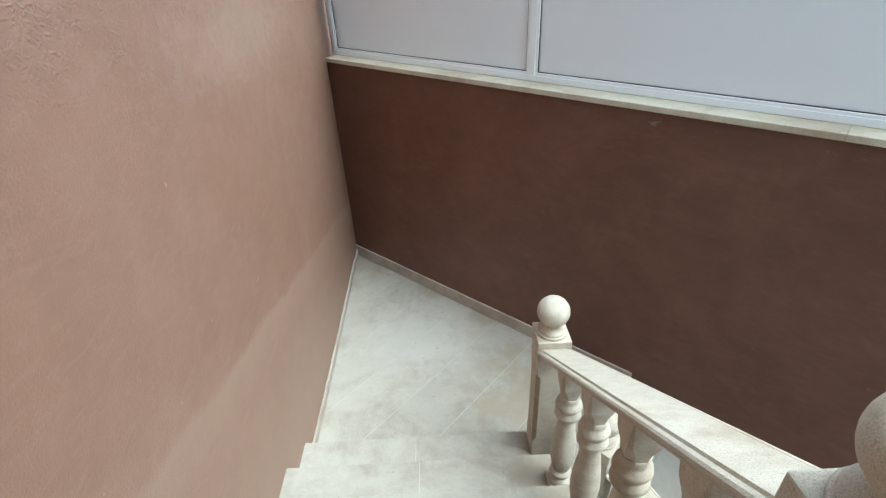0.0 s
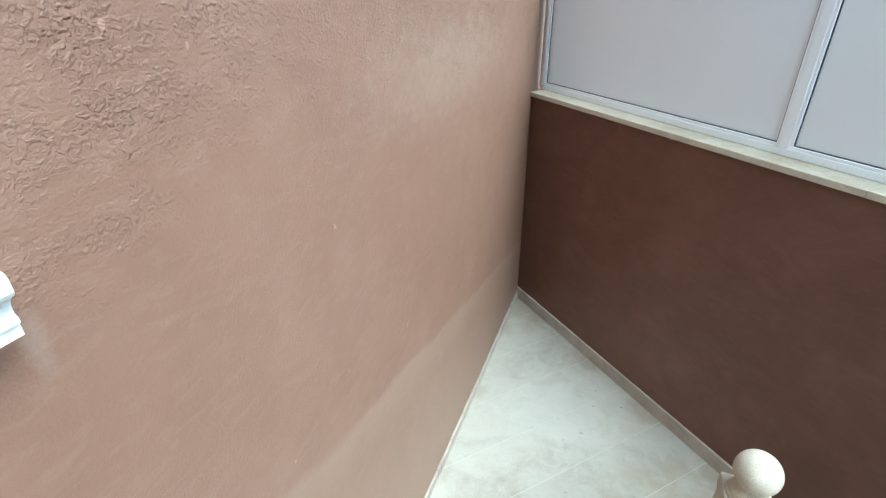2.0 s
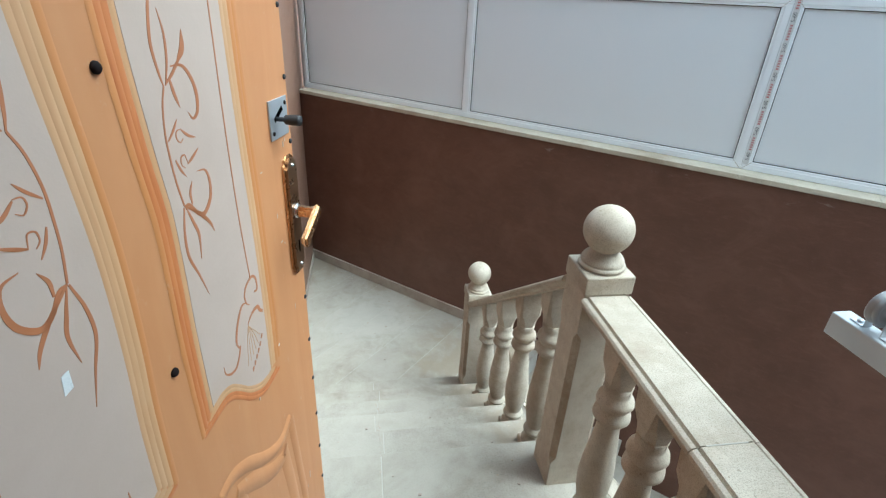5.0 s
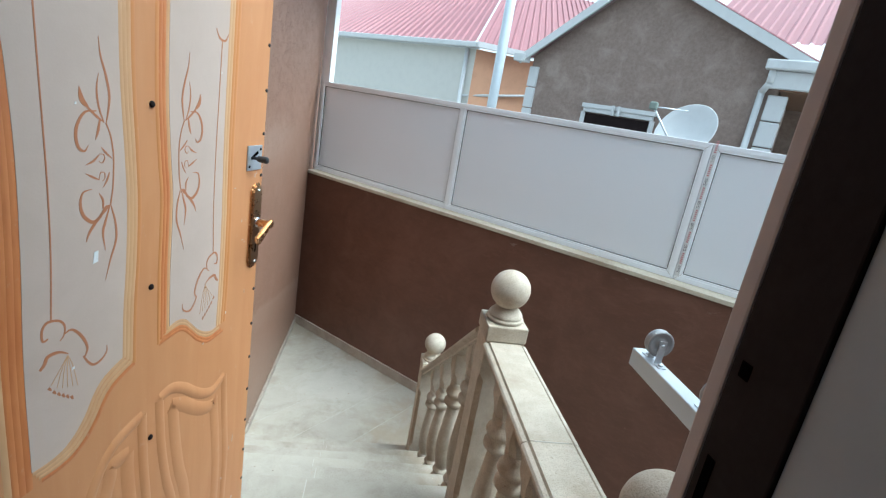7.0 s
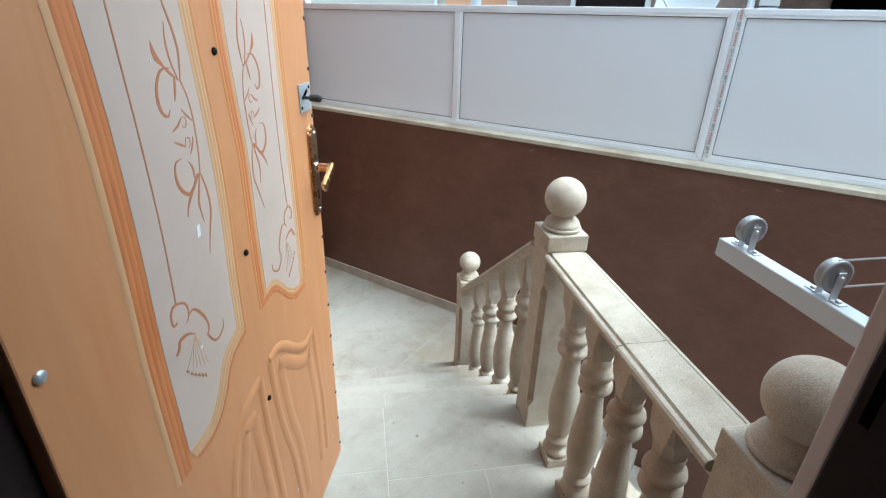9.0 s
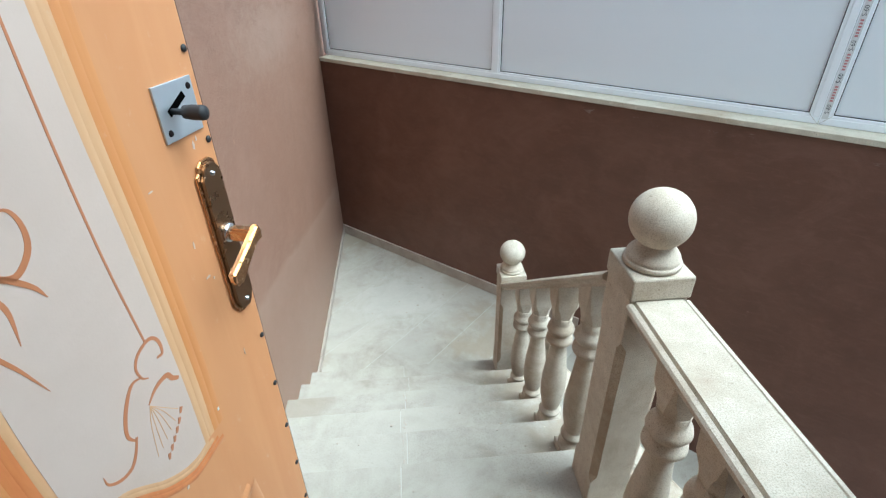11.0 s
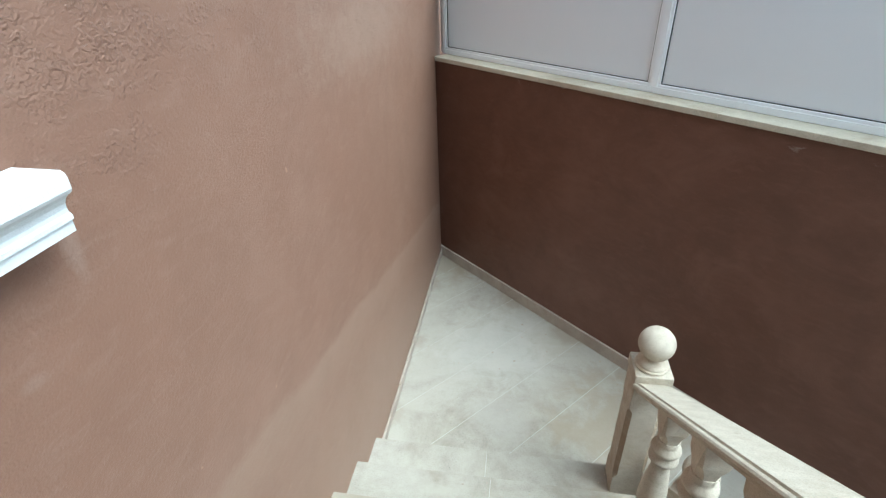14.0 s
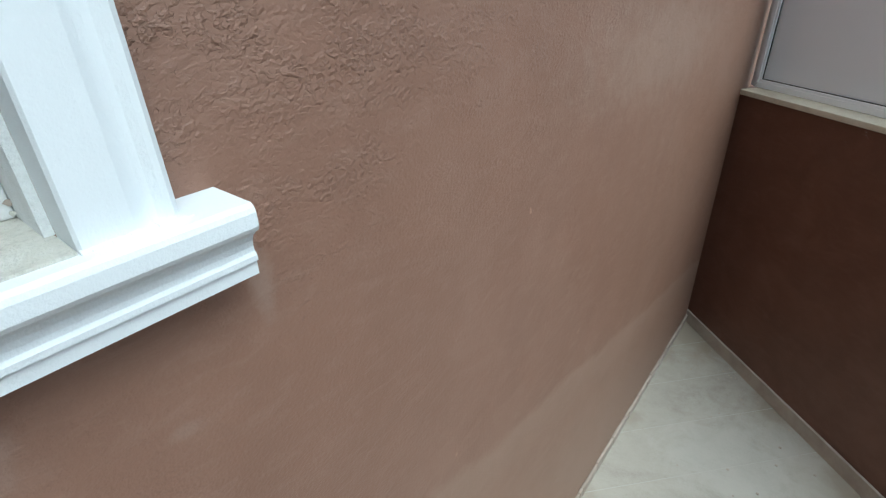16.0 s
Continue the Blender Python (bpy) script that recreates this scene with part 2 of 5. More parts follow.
FRAME_DARK = plain_mat("dark_brown_door_frame", (0.011, 0.0065, 0.0065), 0.7, spots=(0.020, 0.013, 0.013), depth=0.15, amount=0.7)
FRAME_DARK.node_tree.nodes["Principled BSDF"].inputs["Specular IOR Level"].default_value = 0.15
BLACK = plain_mat("black_void", (0.002, 0.002, 0.002), 0.95)
BLACK.node_tree.nodes["Principled BSDF"].inputs["Specular IOR Level"].default_value = 0.0
GASKET = plain_mat("black_gasket", (0.015, 0.015, 0.017), 0.7)
INNER = plain_mat("grey_inner_plaster", (0.42, 0.46, 0.50), 0.8, grain=90, depth=0.2)
ORANGE = wood_mat("orange_wood_film", (0.60, 0.292, 0.130), (0.53, 0.225, 0.085), 3)
STREAK = wood_mat("red_brown_streak_film", (0.60, 0.225, 0.075), (0.45, 0.125, 0.035), 10)
RIB = wood_mat("darker_orange_film", (0.60, 0.265, 0.092), (0.54, 0.215, 0.07))
PALEWOOD = wood_mat("pale_wood_moulding", (0.63, 0.385, 0.205), (0.56, 0.30, 0.135), 10)
CREAM = plain_mat("cream_door_panel", (0.565, 0.455, 0.385), 0.42, spots=(0.49, 0.385, 0.315), grain=260, depth=0.07, amount=0.7)
ORNAMENT = plain_mat("copper_brown_ornament", (0.45, 0.180, 0.078), 0.45, grain=90)
STEEL = plain_mat("galvanised_steel", (0.60, 0.64, 0.68), 0.45, 0.85, grain=40)
BRASS = plain_mat("worn_dark_brass", (0.30, 0.19, 0.11), 0.28, 0.9, spots=(0.16, 0.10, 0.07), grain=30)
GOLD = plain_mat("polished_worn_brass", (0.64, 0.42, 0.24), 0.22, 0.95, spots=(0.36, 0.20, 0.10))
RUBBER = plain_mat("black_rubber", (0.02, 0.02, 0.022), 0.55)
CHROME = plain_mat("chrome", (0.75, 0.76, 0.78), 0.15, 1.0)
ALU = plain_mat("white_painted_tube", (0.52, 0.57, 0.61), 0.4, depth=0.05, amount=0.25)
WHEEL = plain_mat("grey_cast_wheel", (0.36, 0.37, 0.38), 0.5, 0.4, grain=90)
CORD = plain_mat("white_cord", (0.75, 0.76, 0.76), 0.6)
ROOF = roof_mat()
GREYWALL = plain_mat("grey_green_render", (0.60, 0.595, 0.545), 0.85, spots=(0.50, 0.50, 0.46), grain=80, depth=0.3)
ORANGEWALL = plain_mat("orange_facade_paint", (0.62, 0.36, 0.22), 0.8)
GABLE = stone_mat("patchy_brown_render", (0.275, 0.215, 0.180), (0.205, 0.155, 0.130), (0.35, 0.285, 0.245), 60, 0.9, 0, 0.49, 0.4, 0.2)
WHITEFAR = plain_mat("white_facade_trim", (0.58, 0.60, 0.60), 0.55)
POLE = plain_mat("light_grey_pole", (0.52, 0.58, 0.62), 0.4, 0.2)
EARTH = plain_mat("concrete_yard", (0.30, 0.29, 0.27), 0.9, grain=50, depth=0.4)
RED = plain_mat("red_film_print", (0.44, 0.09, 0.11), 0.5)
FADED = plain_mat("faded_red_print", (0.50, 0.21, 0.22), 0.5)
INK = plain_mat("grey_film_print", (0.05, 0.06, 0.07), 0.5)
FILM = stone_mat("whitish_protective_film", (0.74, 0.75, 0.755), (0.66, 0.665, 0.655), (0.47, 0.42, 0.34), 120, 0.45, 0, 0.55, 0.12, 0.2)
REVEAL = stone_mat("dirty_white_reveal_plaster", (0.76, 0.78, 0.77), (0.68, 0.69, 0.67), (0.50, 0.45, 0.37), 140, 0.85, 0, 0.57, 0.5, 0.15)
SOFFIT = wood_mat("brown_soffit", (0.22, 0.13, 0.075), (0.15, 0.085, 0.05))
GREEN = plain_mat("grey_green_plastic", (0.20, 0.25, 0.22), 0.5)

# frosted infill sheet: lets some daylight through
FROST, n_, l_, b_ = shader("frosted_grey_white_sheet", (0.87, 0.895, 0.92), 0.40)
tr_, mx_ = n_.new("ShaderNodeBsdfTranslucent"), n_.new("ShaderNodeMixShader")
tr_.inputs[0].default_value = (0.86, 0.885, 0.915, 1)
mx_.inputs[0].default_value = 0.15
b_.inputs["Metallic"].default_value = 0.1
l_.new(b_.outputs[0], mx_.inputs[1]), l_.new(tr_.outputs[0], mx_.inputs[2])
l_.new(mx_.outputs[0], n_["Material Output"].inputs[0])
f_ = noise_tex(n_, l_, coords(n_, l_, (30, 30, 1)), 12, 2)
bump(n_, l_, b_, f_, 0.05, 0.002)

GLASS, n_, l_, b_ = shader("dark_window_glass", (0.75, 0.80, 0.82), 0.03)
b_.inputs["Transmission Weight"].default_value, b_.inputs["IOR"].default_value = 0.88, 1.45
gl_ = noise_tex(n_, l_, coords(n_, l_), 60, 5, 0.7)
l_.new(ramp(n_, l_, gl_, [(0.45, (0.30, 0.34, 0.37)), (0.75, (0.62, 0.64, 0.64))]), b_.inputs["Base Color"])


# ---- mesh helpers ----
def box(bm, lo, hi, bev=0.0, m=None):
    vs = [bm.verts.new((x, y, z)) for x in (lo[0], hi[0]) for y in (lo[1], hi[1]) for z in (lo[2], hi[2])]
    fs = [bm.faces.new([vs[i] for i in q]) for q in ((0, 1, 3, 2), (4, 6, 7, 5), (0, 4, 5, 1), (2, 3, 7, 6), (0, 2, 6, 4), (1, 5, 7, 3))]
    if bev:
        r = bmesh.ops.bevel(bm, geom=list({e for f in fs for e in f.edges}), offset=bev, segments=2, profile=0.5, affect="EDGES")
        vs = list({v for f in r["faces"] for v in f.verts} | {v for v in vs if v.is_valid})
    if m is not None:
        bmesh.ops.transform(bm, matrix=m, verts=[v for v in vs if v.is_valid])
    return bm


def boxes(items, bev=0.0):
    bm = bmesh.new()
    for lo, hi in items:
        box(bm, lo, hi, bev)
    return bm


def prism(poly, z0, z1, bev=0.0):
    bm = bmesh.new()
    lo, hi = [bm.verts.new((x, y, z0)) for x, y in poly], [bm.verts.new((x, y, z1)) for x, y in poly]
    bm.faces.new(lo[::-1]), bm.faces.new(hi)
    k = len(poly)
    for i in range(k):
        bm.faces.new((lo[i], lo[(i + 1) % k], hi[(i + 1) % k], hi[i]))
    bmesh.ops.recalc_face_normals(bm, faces=bm.faces)
    if bev:
        bmesh.ops.bevel(bm, geom=list(bm.edges), offset=bev, segments=2, affect="EDGES")
    return bm


def extrude(profile, a, b, side, up=Vector((0, 0, 1))):
    """A closed profile of (across, up) points, run from a to b; side is the way across."""
    bm = bmesh.new()
    a, b, side = Vector(a), Vector(b), Vector(side)
    ends = [[bm.verts.new(p + side * x + up * z) for x, z in profile] for p in (a, b)]
    k = len(profile)
    for i in range(k):
        bm.faces.new((ends[0][i], ends[0][(i + 1) % k], ends[1][(i + 1) % k], ends[1][i]))
    bm.faces.new(ends[0][::-1]), bm.faces.new(ends[1])
    bmesh.ops.recalc_face_normals(bm, faces=bm.faces)
    return bm


def lathe(profile, steps=24, centre=(0, 0, 0), bm=None):
    """Turns (radius, height) points round the z axis."""
    bm = bm or bmesh.new()
    c = Vector(centre)
    rings = []
    for r, z in profile:
        rings.append([bm.verts.new(c + Vector((r * math.cos(2 * math.pi * i / steps), r * math.sin(2 * math.pi * i / steps), z))) for i in range(steps)])
    for p, q in zip(rings, rings[1:]):
        for i in range(steps):
            f = bm.faces.new((p[i], p[(i + 1) % steps], q[(i + 1) % steps], q[i]))
            f.smooth = True
    bm.faces.new(rings[0][::-1]), bm.faces.new(rings[-1])
    return bm


def rod(bm, a, b, r, steps=10):
    a, b = Vector(a), Vector(b)
    m = Matrix.Translation(a) @ (b - a).to_track_quat("Z", "Y").to_matrix().to_4x4()
    made = lathe([(r, 0), (r, (b - a).length)], steps)
    made.transform(m)
    tmp = bpy.data.meshes.new("tmp")
    made.to_mesh(tmp), made.free()
    bm.from_mesh(tmp)
    bpy.data.meshes.remove(tmp)
    return bm


def obj(name, bm, mat, m=None):
    me = bpy.data.meshes.new(name)
    bm.to_mesh(me), bm.free()
    me.materials.append(mat)
    ob = new(name, me)
    if m is not None:
        ob.matrix_world = m
    return ob


def part(name, bm, mat, parent, label=""):
    ob = obj(name, bm, mat)
    ob.parent = parent
    return tagged(ob, label)


def thing(name, label, category, m=None, group=""):
    ob = new(name)
    if m is not None:
        ob.matrix_world = m
    return tagged(ob, label, category, group)


def setting(name, bm, mat, label, category):
    return tagged(obj(name, bm, mat), label, category, kind="structure")


# ---- plan: the oblique boundary wall starts in the corner C and runs along U; W points away from the stairs ----
ANGLE = radians(42.3)
C = Vector((-1.225, 3.86, 0))
U, W = Vector((math.cos(ANGLE), -math.sin(ANGLE), 0)), Vector((math.sin(ANGLE), math.cos(ANGLE), 0))
ALONG = Matrix.Translation(C) @ Matrix.Rotation(-ANGLE, 4, "Z")   # local x along the wall, y away from the stairs
RISE, GOING = 0.175, 0.276
LOWER = -6 * RISE
GROUND = LOWER - 7 * RISE
NOSE = [0.205 + GOING * k for k in range(6)]      # noses of the upper flight, from the top landing down


def at(s, d, z=0.0):
    p = C + U * s + W * d
    return Vector((p.x, p.y, z))


# ---- ground and house ----
setting("ground", boxes([((-400, -400, GROUND - 0.2), (400, 400, GROUND))]), EARTH, "grey concrete yard running on to the horizon", "ground")
WX, BY = -1.225, -1.07        # faces of the house: beside the stairs, and with the door
TOPZ = 2.8
setting("wall_west", boxes([
    ((WX - 0.25, -1.25, GROUND), (WX, 4.3, 1.17)), ((WX - 0.25, -1.25, 2.5), (WX, 4.3, TOPZ)),
    ((WX - 0.25, 0.245, 1.17), (WX, 4.3, 2.5)), ((WX - 0.25, -1.25, 1.17), (WX, -0.80, 2.5))]),
    BROWN, "brown painted plaster house wall with flaky rough patches", "wall")
setting("wall_south", boxes([
    ((WX, BY - 0.15, GROUND), (-1.03, BY, TOPZ)), ((0.03, BY - 0.129, GROUND), (1.75, BY, TOPZ)), ((1.55, -4.3, GROUND), (1.75, BY - 0.129, TOPZ)),
    ((-1.03, BY - 0.15, 2.36), (0.03, BY, TOPZ)), ((-1.03, BY - 0.15, GROUND), (0.03, BY, 0.24))]),
    BROWN, "brown painted house wall with the doorway", "wall")
setting("room_walls", boxes([
    ((WX, -4.2, 0.1), (WX + 0.12, BY - 0.15, TOPZ)), ((0.006, -4.2, 0.1), (0.165, BY - 0.13, TOPZ)),
    ((WX, -4.3, 0.1), (0.165, -4.2, TOPZ))]), INNER, "grey plastered walls inside the hall", "wall")
setting("room_floor", boxes([((WX, -4.2, 0.05), (0.045, BY - 0.15, 0.27))]), FLOOR, "pale stone floor of the hall", "floor")
setting("ceiling", boxes([((WX, -4.2, 2.9), (0.045, BY - 0.15, 3.0))]), INNER, "plain grey hall ceiling", "ceiling")
setting("window_room", boxes([((-3.2, -2.0, 0.1), (-3.1, 1.6, TOPZ)), ((-3.1, -2.0, 0.1), (WX - 0.25, -1.9, TOPZ)), ((-3.1, 1.5, 0.1), (WX - 0.25, 1.6, TOPZ)),
                               ((-3.1, -1.9, 0.1), (WX - 0.25, 1.5, 0.2)), ((-3.1, -1.9, TOPZ - 0.2), (WX - 0.25, 1.5, TOPZ))]), INNER, "plain dim room behind the window", "wall")
# overhang out of view, added and widened to darken the wall and corner below
setting("eave", boxes([((-3.2, -4.3, TOPZ), (WX + 0.55, 4.3, TOPZ + 0.1)), ((WX + 0.55, -4.3, TOPZ), (1.90, BY + 0.08, TOPZ + 0.1))]), SOFFIT, "unseen brown overhang added to shade the house wall and corner", "roof")

# boundary wall with its stone sill and skirting
wall = setting("wall_north", boxes([((-0.6, 0, GROUND), (9.0, 0.24, 0.711))]), DARK, "dark brown painted boundary wall with worn patches", "wall")
wall.matrix_world = ALONG
sill = setting("wall_coping", bmesh.new(), SILL_STONE, "cream stone coping along the boundary wall", "coping")
sill.matrix_world = ALONG
for i in range(8):
    part("coping_stone", box(bmesh.new(), (0.0 + 1.1 * i, -0.018, 0.7115), (1.0994 + 1.1 * i, 0.20, 0.742), 0.003), SILL_STONE, sill)
skirt = setting("baseboard", boxes([((0.0, -0.018, LOWER), (2.70, -0.001, LOWER + 0.099))], 0.003), SKIRT, "dusty cement skirting along the landing", "baseboard")
skirt.matrix_world = ALONG
random.seed(11)
ragged, run_y = bmesh.new(), NOSE[5] + 0.005       # broken top edge, a short length at a time
while run_y < C.y - 0.03:
    step = min(random.uniform(0.03, 0.11), C.y - 0.012 - run_y)
    box(ragged, (WX + 0.001, run_y, LOWER), (WX + random.uniform(0.0135, 0.0175), run_y + step, LOWER + random.uniform(0.054, 0.066)), 0.003)
    run_y += step + 0.0005
setting("baseboard_west", ragged, SKIRT, "dusty cement skirting beside the landing", "baseboard")

# ---- stairs: masonry body, limestone slabs with pale joints ----
XR = 0.16
body = [((WX, BY, GROUND), (XR, NOSE[0] - 0.012, -0.0008))]
for k in range(1, 6):
    body.append(((WX, NOSE[k - 1] - 0.012, GROUND), (XR, NOSE[k] - 0.012, -RISE * k - 0.0008)))
setting("stair_body", boxes(body), GROUT, "pale mortared masonry body of the stairs", "stairs")
LAND = [(WX, NOSE[5] - 0.012), (XR, NOSE[5] - 0.012), tuple(at(2.72, -0.98))[:2], tuple(at(2.72, 0))[:2], (C.x, C.y)]
setting("landing_body", prism(LAND, GROUND, LOWER - 0.0008), GROUT, "pale mortared masonry body of the landing", "stairs")
floor = setting("floor", bmesh.new(), FLOOR, "dusty pale limestone slabs on stairs and landings", "floor")
SPLIT = -0.59


def slab(lo, hi):
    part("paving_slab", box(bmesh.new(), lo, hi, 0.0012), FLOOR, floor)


for k in range(6):          # treads, each of two slabs
    z = -RISE * k
    if k:
        y0, y1 = NOSE[k - 1] - 0.010, NOSE[k]
        jog = SPLIT + 0.02 * math.sin(k * 2.1)
        slab((WX, y0, z - 0.03), (jog - 0.0015, y1, z))
        slab((jog + 0.0015, y0, z - 0.03), (XR + 0.01, y1, z))
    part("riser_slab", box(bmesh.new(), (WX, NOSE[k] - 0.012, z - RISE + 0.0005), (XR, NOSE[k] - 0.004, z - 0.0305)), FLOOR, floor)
for lo, hi in (((WX, -0.138), (SPLIT - 0.002, NOSE[0])), ((SPLIT + 0.002, -0.188), (XR + 0.01, NOSE[0])),
               ((WX, BY), (SPLIT - 0.002, -0.142)), ((SPLIT + 0.002, BY), (-0.222, -0.192)), ((-0.218, BY), (XR + 0.01, -0.192))):
    slab((*lo, -0.03), (*hi, 0.0))
for i in range(9):          # landing slabs, cut square to the boundary wall
    bm = prism(LAND, LOWER - 0.004, LOWER)
    for s, sign in ((-0.05 + 0.34 * i + 0.0022, -1), (0.29 + 0.34 * i - 0.0022, 1)):
        r = bmesh.ops.bisect_plane(bm, geom=list(bm.verts) + list(bm.edges) + list(bm.faces), plane_co=at(s, 0), plane_no=U * sign, clear_outer=True)
        bmesh.ops.holes_fill(bm, edges=[e for e in bm.edges if e.is_boundary])
    if bm.faces:
        part("paving_slab", bm, FLOOR, floor)
for k in range(1, 7):       # lower flight, down along the boundary wall
    s0 = 2.72 + 0.27 * (k - 1)
    st = part("lower_step", box(bmesh.new(), (s0, -0.98, GROUND), (s0 + 0.28, -0.001, LOWER - RISE * k), 0.004), FLOOR, floor)
    st.matrix_world = ALONG
# threshold
setting("threshold", boxes([((-1.03, BY - 0.15, 0.241), (0.03, BY + 0.02, 0.275))], 0.004), STONE, "pale stone threshold of the door", "threshold")

# ---- balustrades of pale limestone ----
def newel(parent, x, y, base, cap, groove=True, m=None, ball=0.073):
    """Square post: shaft with sunk panel strips, cap block, turned base and ball."""
    h, q = 0.071, 0.076
    bm = bmesh.new()
    levels = [(base, 0.003), (base + 0.115, 0.003), (base + 0.140, 0.019), (cap - 0.225, 0.019), (cap - 0.20, 0.003), (cap - 0.062, 0.003)]
    if not groove:
        levels = [levels[0], levels[-1]]
    rings = []
    for z, c in levels:          # corners with a stopped chamfer
        pts = [(-h, -h + c), (-h + c, -h), (h - c, -h), (h, -h + c), (h, h - c), (h - c, h), (-h + c, h), (-h, h - c)]
        rings.append([bm.verts.new((x + dx, y + dy, z)) for dx, dy in pts])
    for lo_r, hi_r in zip(rings, rings[1:]):
        for i in range(8):
            f = bm.faces.new((lo_r[i], lo_r[(i + 1) % 8], hi_r[(i + 1) % 8], hi_r[i]))
            # the long chamfer faces take the second, browner stone
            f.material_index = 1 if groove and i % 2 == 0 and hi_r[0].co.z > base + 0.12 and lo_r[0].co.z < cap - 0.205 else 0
    bm.faces.new(rings[0][::-1]), bm.faces.new(rings[-1])
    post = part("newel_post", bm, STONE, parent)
    post.data.materials.append(BROWN_STONE)
    part("cap_block", box(bmesh.new(), (x - q, y - q, cap - 0.0615), (x + q, y + q, cap), 0.005), STONE, post)
    ring = [(0.064, 0), (0.069, 0.004), (0.0695, 0.011), (0.066, 0.015), (0.0625, 0.0155), (0.064, 0.019), (0.0625, 0.027), (0.057, 0.036), (0.049, 0.044), (0.042, 0.050), (0.038, 0.056), (0.038, 0.064)]
    part("turned_neck", lathe(ring, 32, (x, y, cap)), STONE, post)
    pr = [(max(0.004, ball * math.sin(a)), 0.046 + ball * (1 - math.cos(a)) ) for a in [math.pi * (0.12 + 0.88 * i / 20) for i in range(21)]]
    part("ball_finial", lathe(pr, 36, (x, y, cap)), STONE, post)
    if m is not None:
        for o in (post,):
            o.matrix_world = m
    return post


def baluster(parent, x, y, base, top, slope=0.0):
    """Plinth, turned vase with paired rings, and a square head under the rail."""
    f = (top - base - 0.140) / 0.60
    b = 0.053
    prof = [(0.047, 0.036), (0.051, 0.044), (0.051, 0.060), (0.044, 0.070), (0.036, 0.082), (0.035, 0.088), (0.045, 0.094), (0.0485, 0.104), (0.046, 0.114), (0.038, 0.121),
            (0.037, 0.126), (0.043, 0.150), (0.0495, 0.195), (0.052, 0.245), (0.050, 0.30), (0.0445, 0.36), (0.039, 0.42), (0.036, 0.465), (0.0355, 0.472),
            (0.046, 0.478), (0.0525, 0.490), (0.0515, 0.505), (0.042, 0.516), (0.040, 0.524), (0.047, 0.531), (0.0525, 0.543), (0.050, 0.557), (0.041, 0.567), (0.040, 0.580), (0.042, 0.604)]
    ob = part("baluster", lathe([(0.0455 + (r - 0.0455) * 1.3, 0.036 + (z - 0.036) * f) for r, z in prof], 28, (x, y, base)), STONE, parent)
    part("plinth", box(bmesh.new(), (x - b, y - b, base), (x + b, y + b, base + 0.0365), 0.004), STONE, ob)
    # head: a bell that flares into a square block under the rail
    z0 = base + 0.036 + 0.55 * f
    bm = bmesh.new()
    rings = []
    for z, r in ((z0, 0.037), (z0 + 0.025, 0.0375), (z0 + 0.048, 0.040), (z0 + 0.068, 0.0445), (z0 + 0.082, 0.047), (top, 0.047)):
        k = (z - z0) / (top - z0)
        e = r * (0.42 + 0.55 * min(1, k * k * 2.2))
        pts = [(-r, -e), (-e, -r), (e, -r), (r, -e), (r, e), (e, r), (-e, r), (-r, e)]
        rings.append([bm.verts.new((x + dx, y + dy, z - (slope * dy if z == top else 0))) for dx, dy in pts])
    for lo_r, hi_r in zip(rings, rings[1:]):
        for i in range(8):
            bm.faces.new((lo_r[i], lo_r[(i + 1) % 8], hi_r[(i + 1) % 8], hi_r[i]))
    bm.faces.new(rings[0][::-1]), bm.faces.new(rings[-1])
    part("baluster_head", bm, STONE, ob)
    return ob


RAIL = [(0.060, 0.0), (0.061, 0.010), (0.068, 0.017), (0.077, 0.023), (0.081, 0.030), (0.081, 0.040), (0.076, 0.046), (0.066, 0.0485), (0.0615, 0.043), (0.058, 0.052)]
RAIL = RAIL + [(-x, z) for x, z in RAIL[::-1]]
PX = 0.075
CAP2, CAP1 = 0.887, -0.083
flight = thing("stair_balustrade", "pale limestone balustrade with turned balusters beside the upper stairs", "balustrade", group="stone balustrades")
newel(flight, PX, 1.502, -5 * RISE, CAP1)
TOP_A, TOP_B = 0.765, -0.175            # underside of the sloping rail at its two ends
SL = (TOP_A - TOP_B) / (1.428 - 0.142)
part("handrail", extrude(RAIL, (PX, 0.147, TOP_A), (PX, 1.43, TOP_B), (1, 0, 0)), STONE, flight)
for k, y in ((1, 0.325), (2, 0.60), (3, 0.878), (4, 1.155)):
    baluster(flight, PX, y, -RISE * k, TOP_A - SL * (y - 0.142) + 0.004, SL)
gallery = thing("landing_balustrade", "pale limestone balustrade with ball-topped posts on the top landing", "balustrade", group="stone balustrades")
newel(gallery, PX, 0.071, 0.0, CAP2)
newel(gallery, PX, -0.99, 0.0, CAP2 + 0.020)
part("handrail", extrude(RAIL, (PX, -0.545, 0.772), (PX, -0.002, 0.772), (1, 0, 0)), STONE, gallery)
part("handrail", extrude(RAIL, (PX, -0.914, 0.7715), (PX, -0.5475, 0.7715), (1, 0, 0)), STONE, gallery)
part("rail_joint", box(bmesh.new(), (PX - 0.046, -0.5478, 0.80), (PX + 0.046, -0.5447, 0.8245)), GROUT, gallery, "white mortar joint across the rail")
for y in (-0.165, -0.35, -0.535, -0.73):
    baluster(gallery, PX, y, 0.0, 0.774)
low = thing("lower_balustrade", "pale limestone balustrade down the lower flight by the boundary wall", "balustrade", group="stone balustrades")
newel(low, 0, 0, LOWER - 2 * RISE, LOWER - 2 * RISE + 0.83, groove=False)
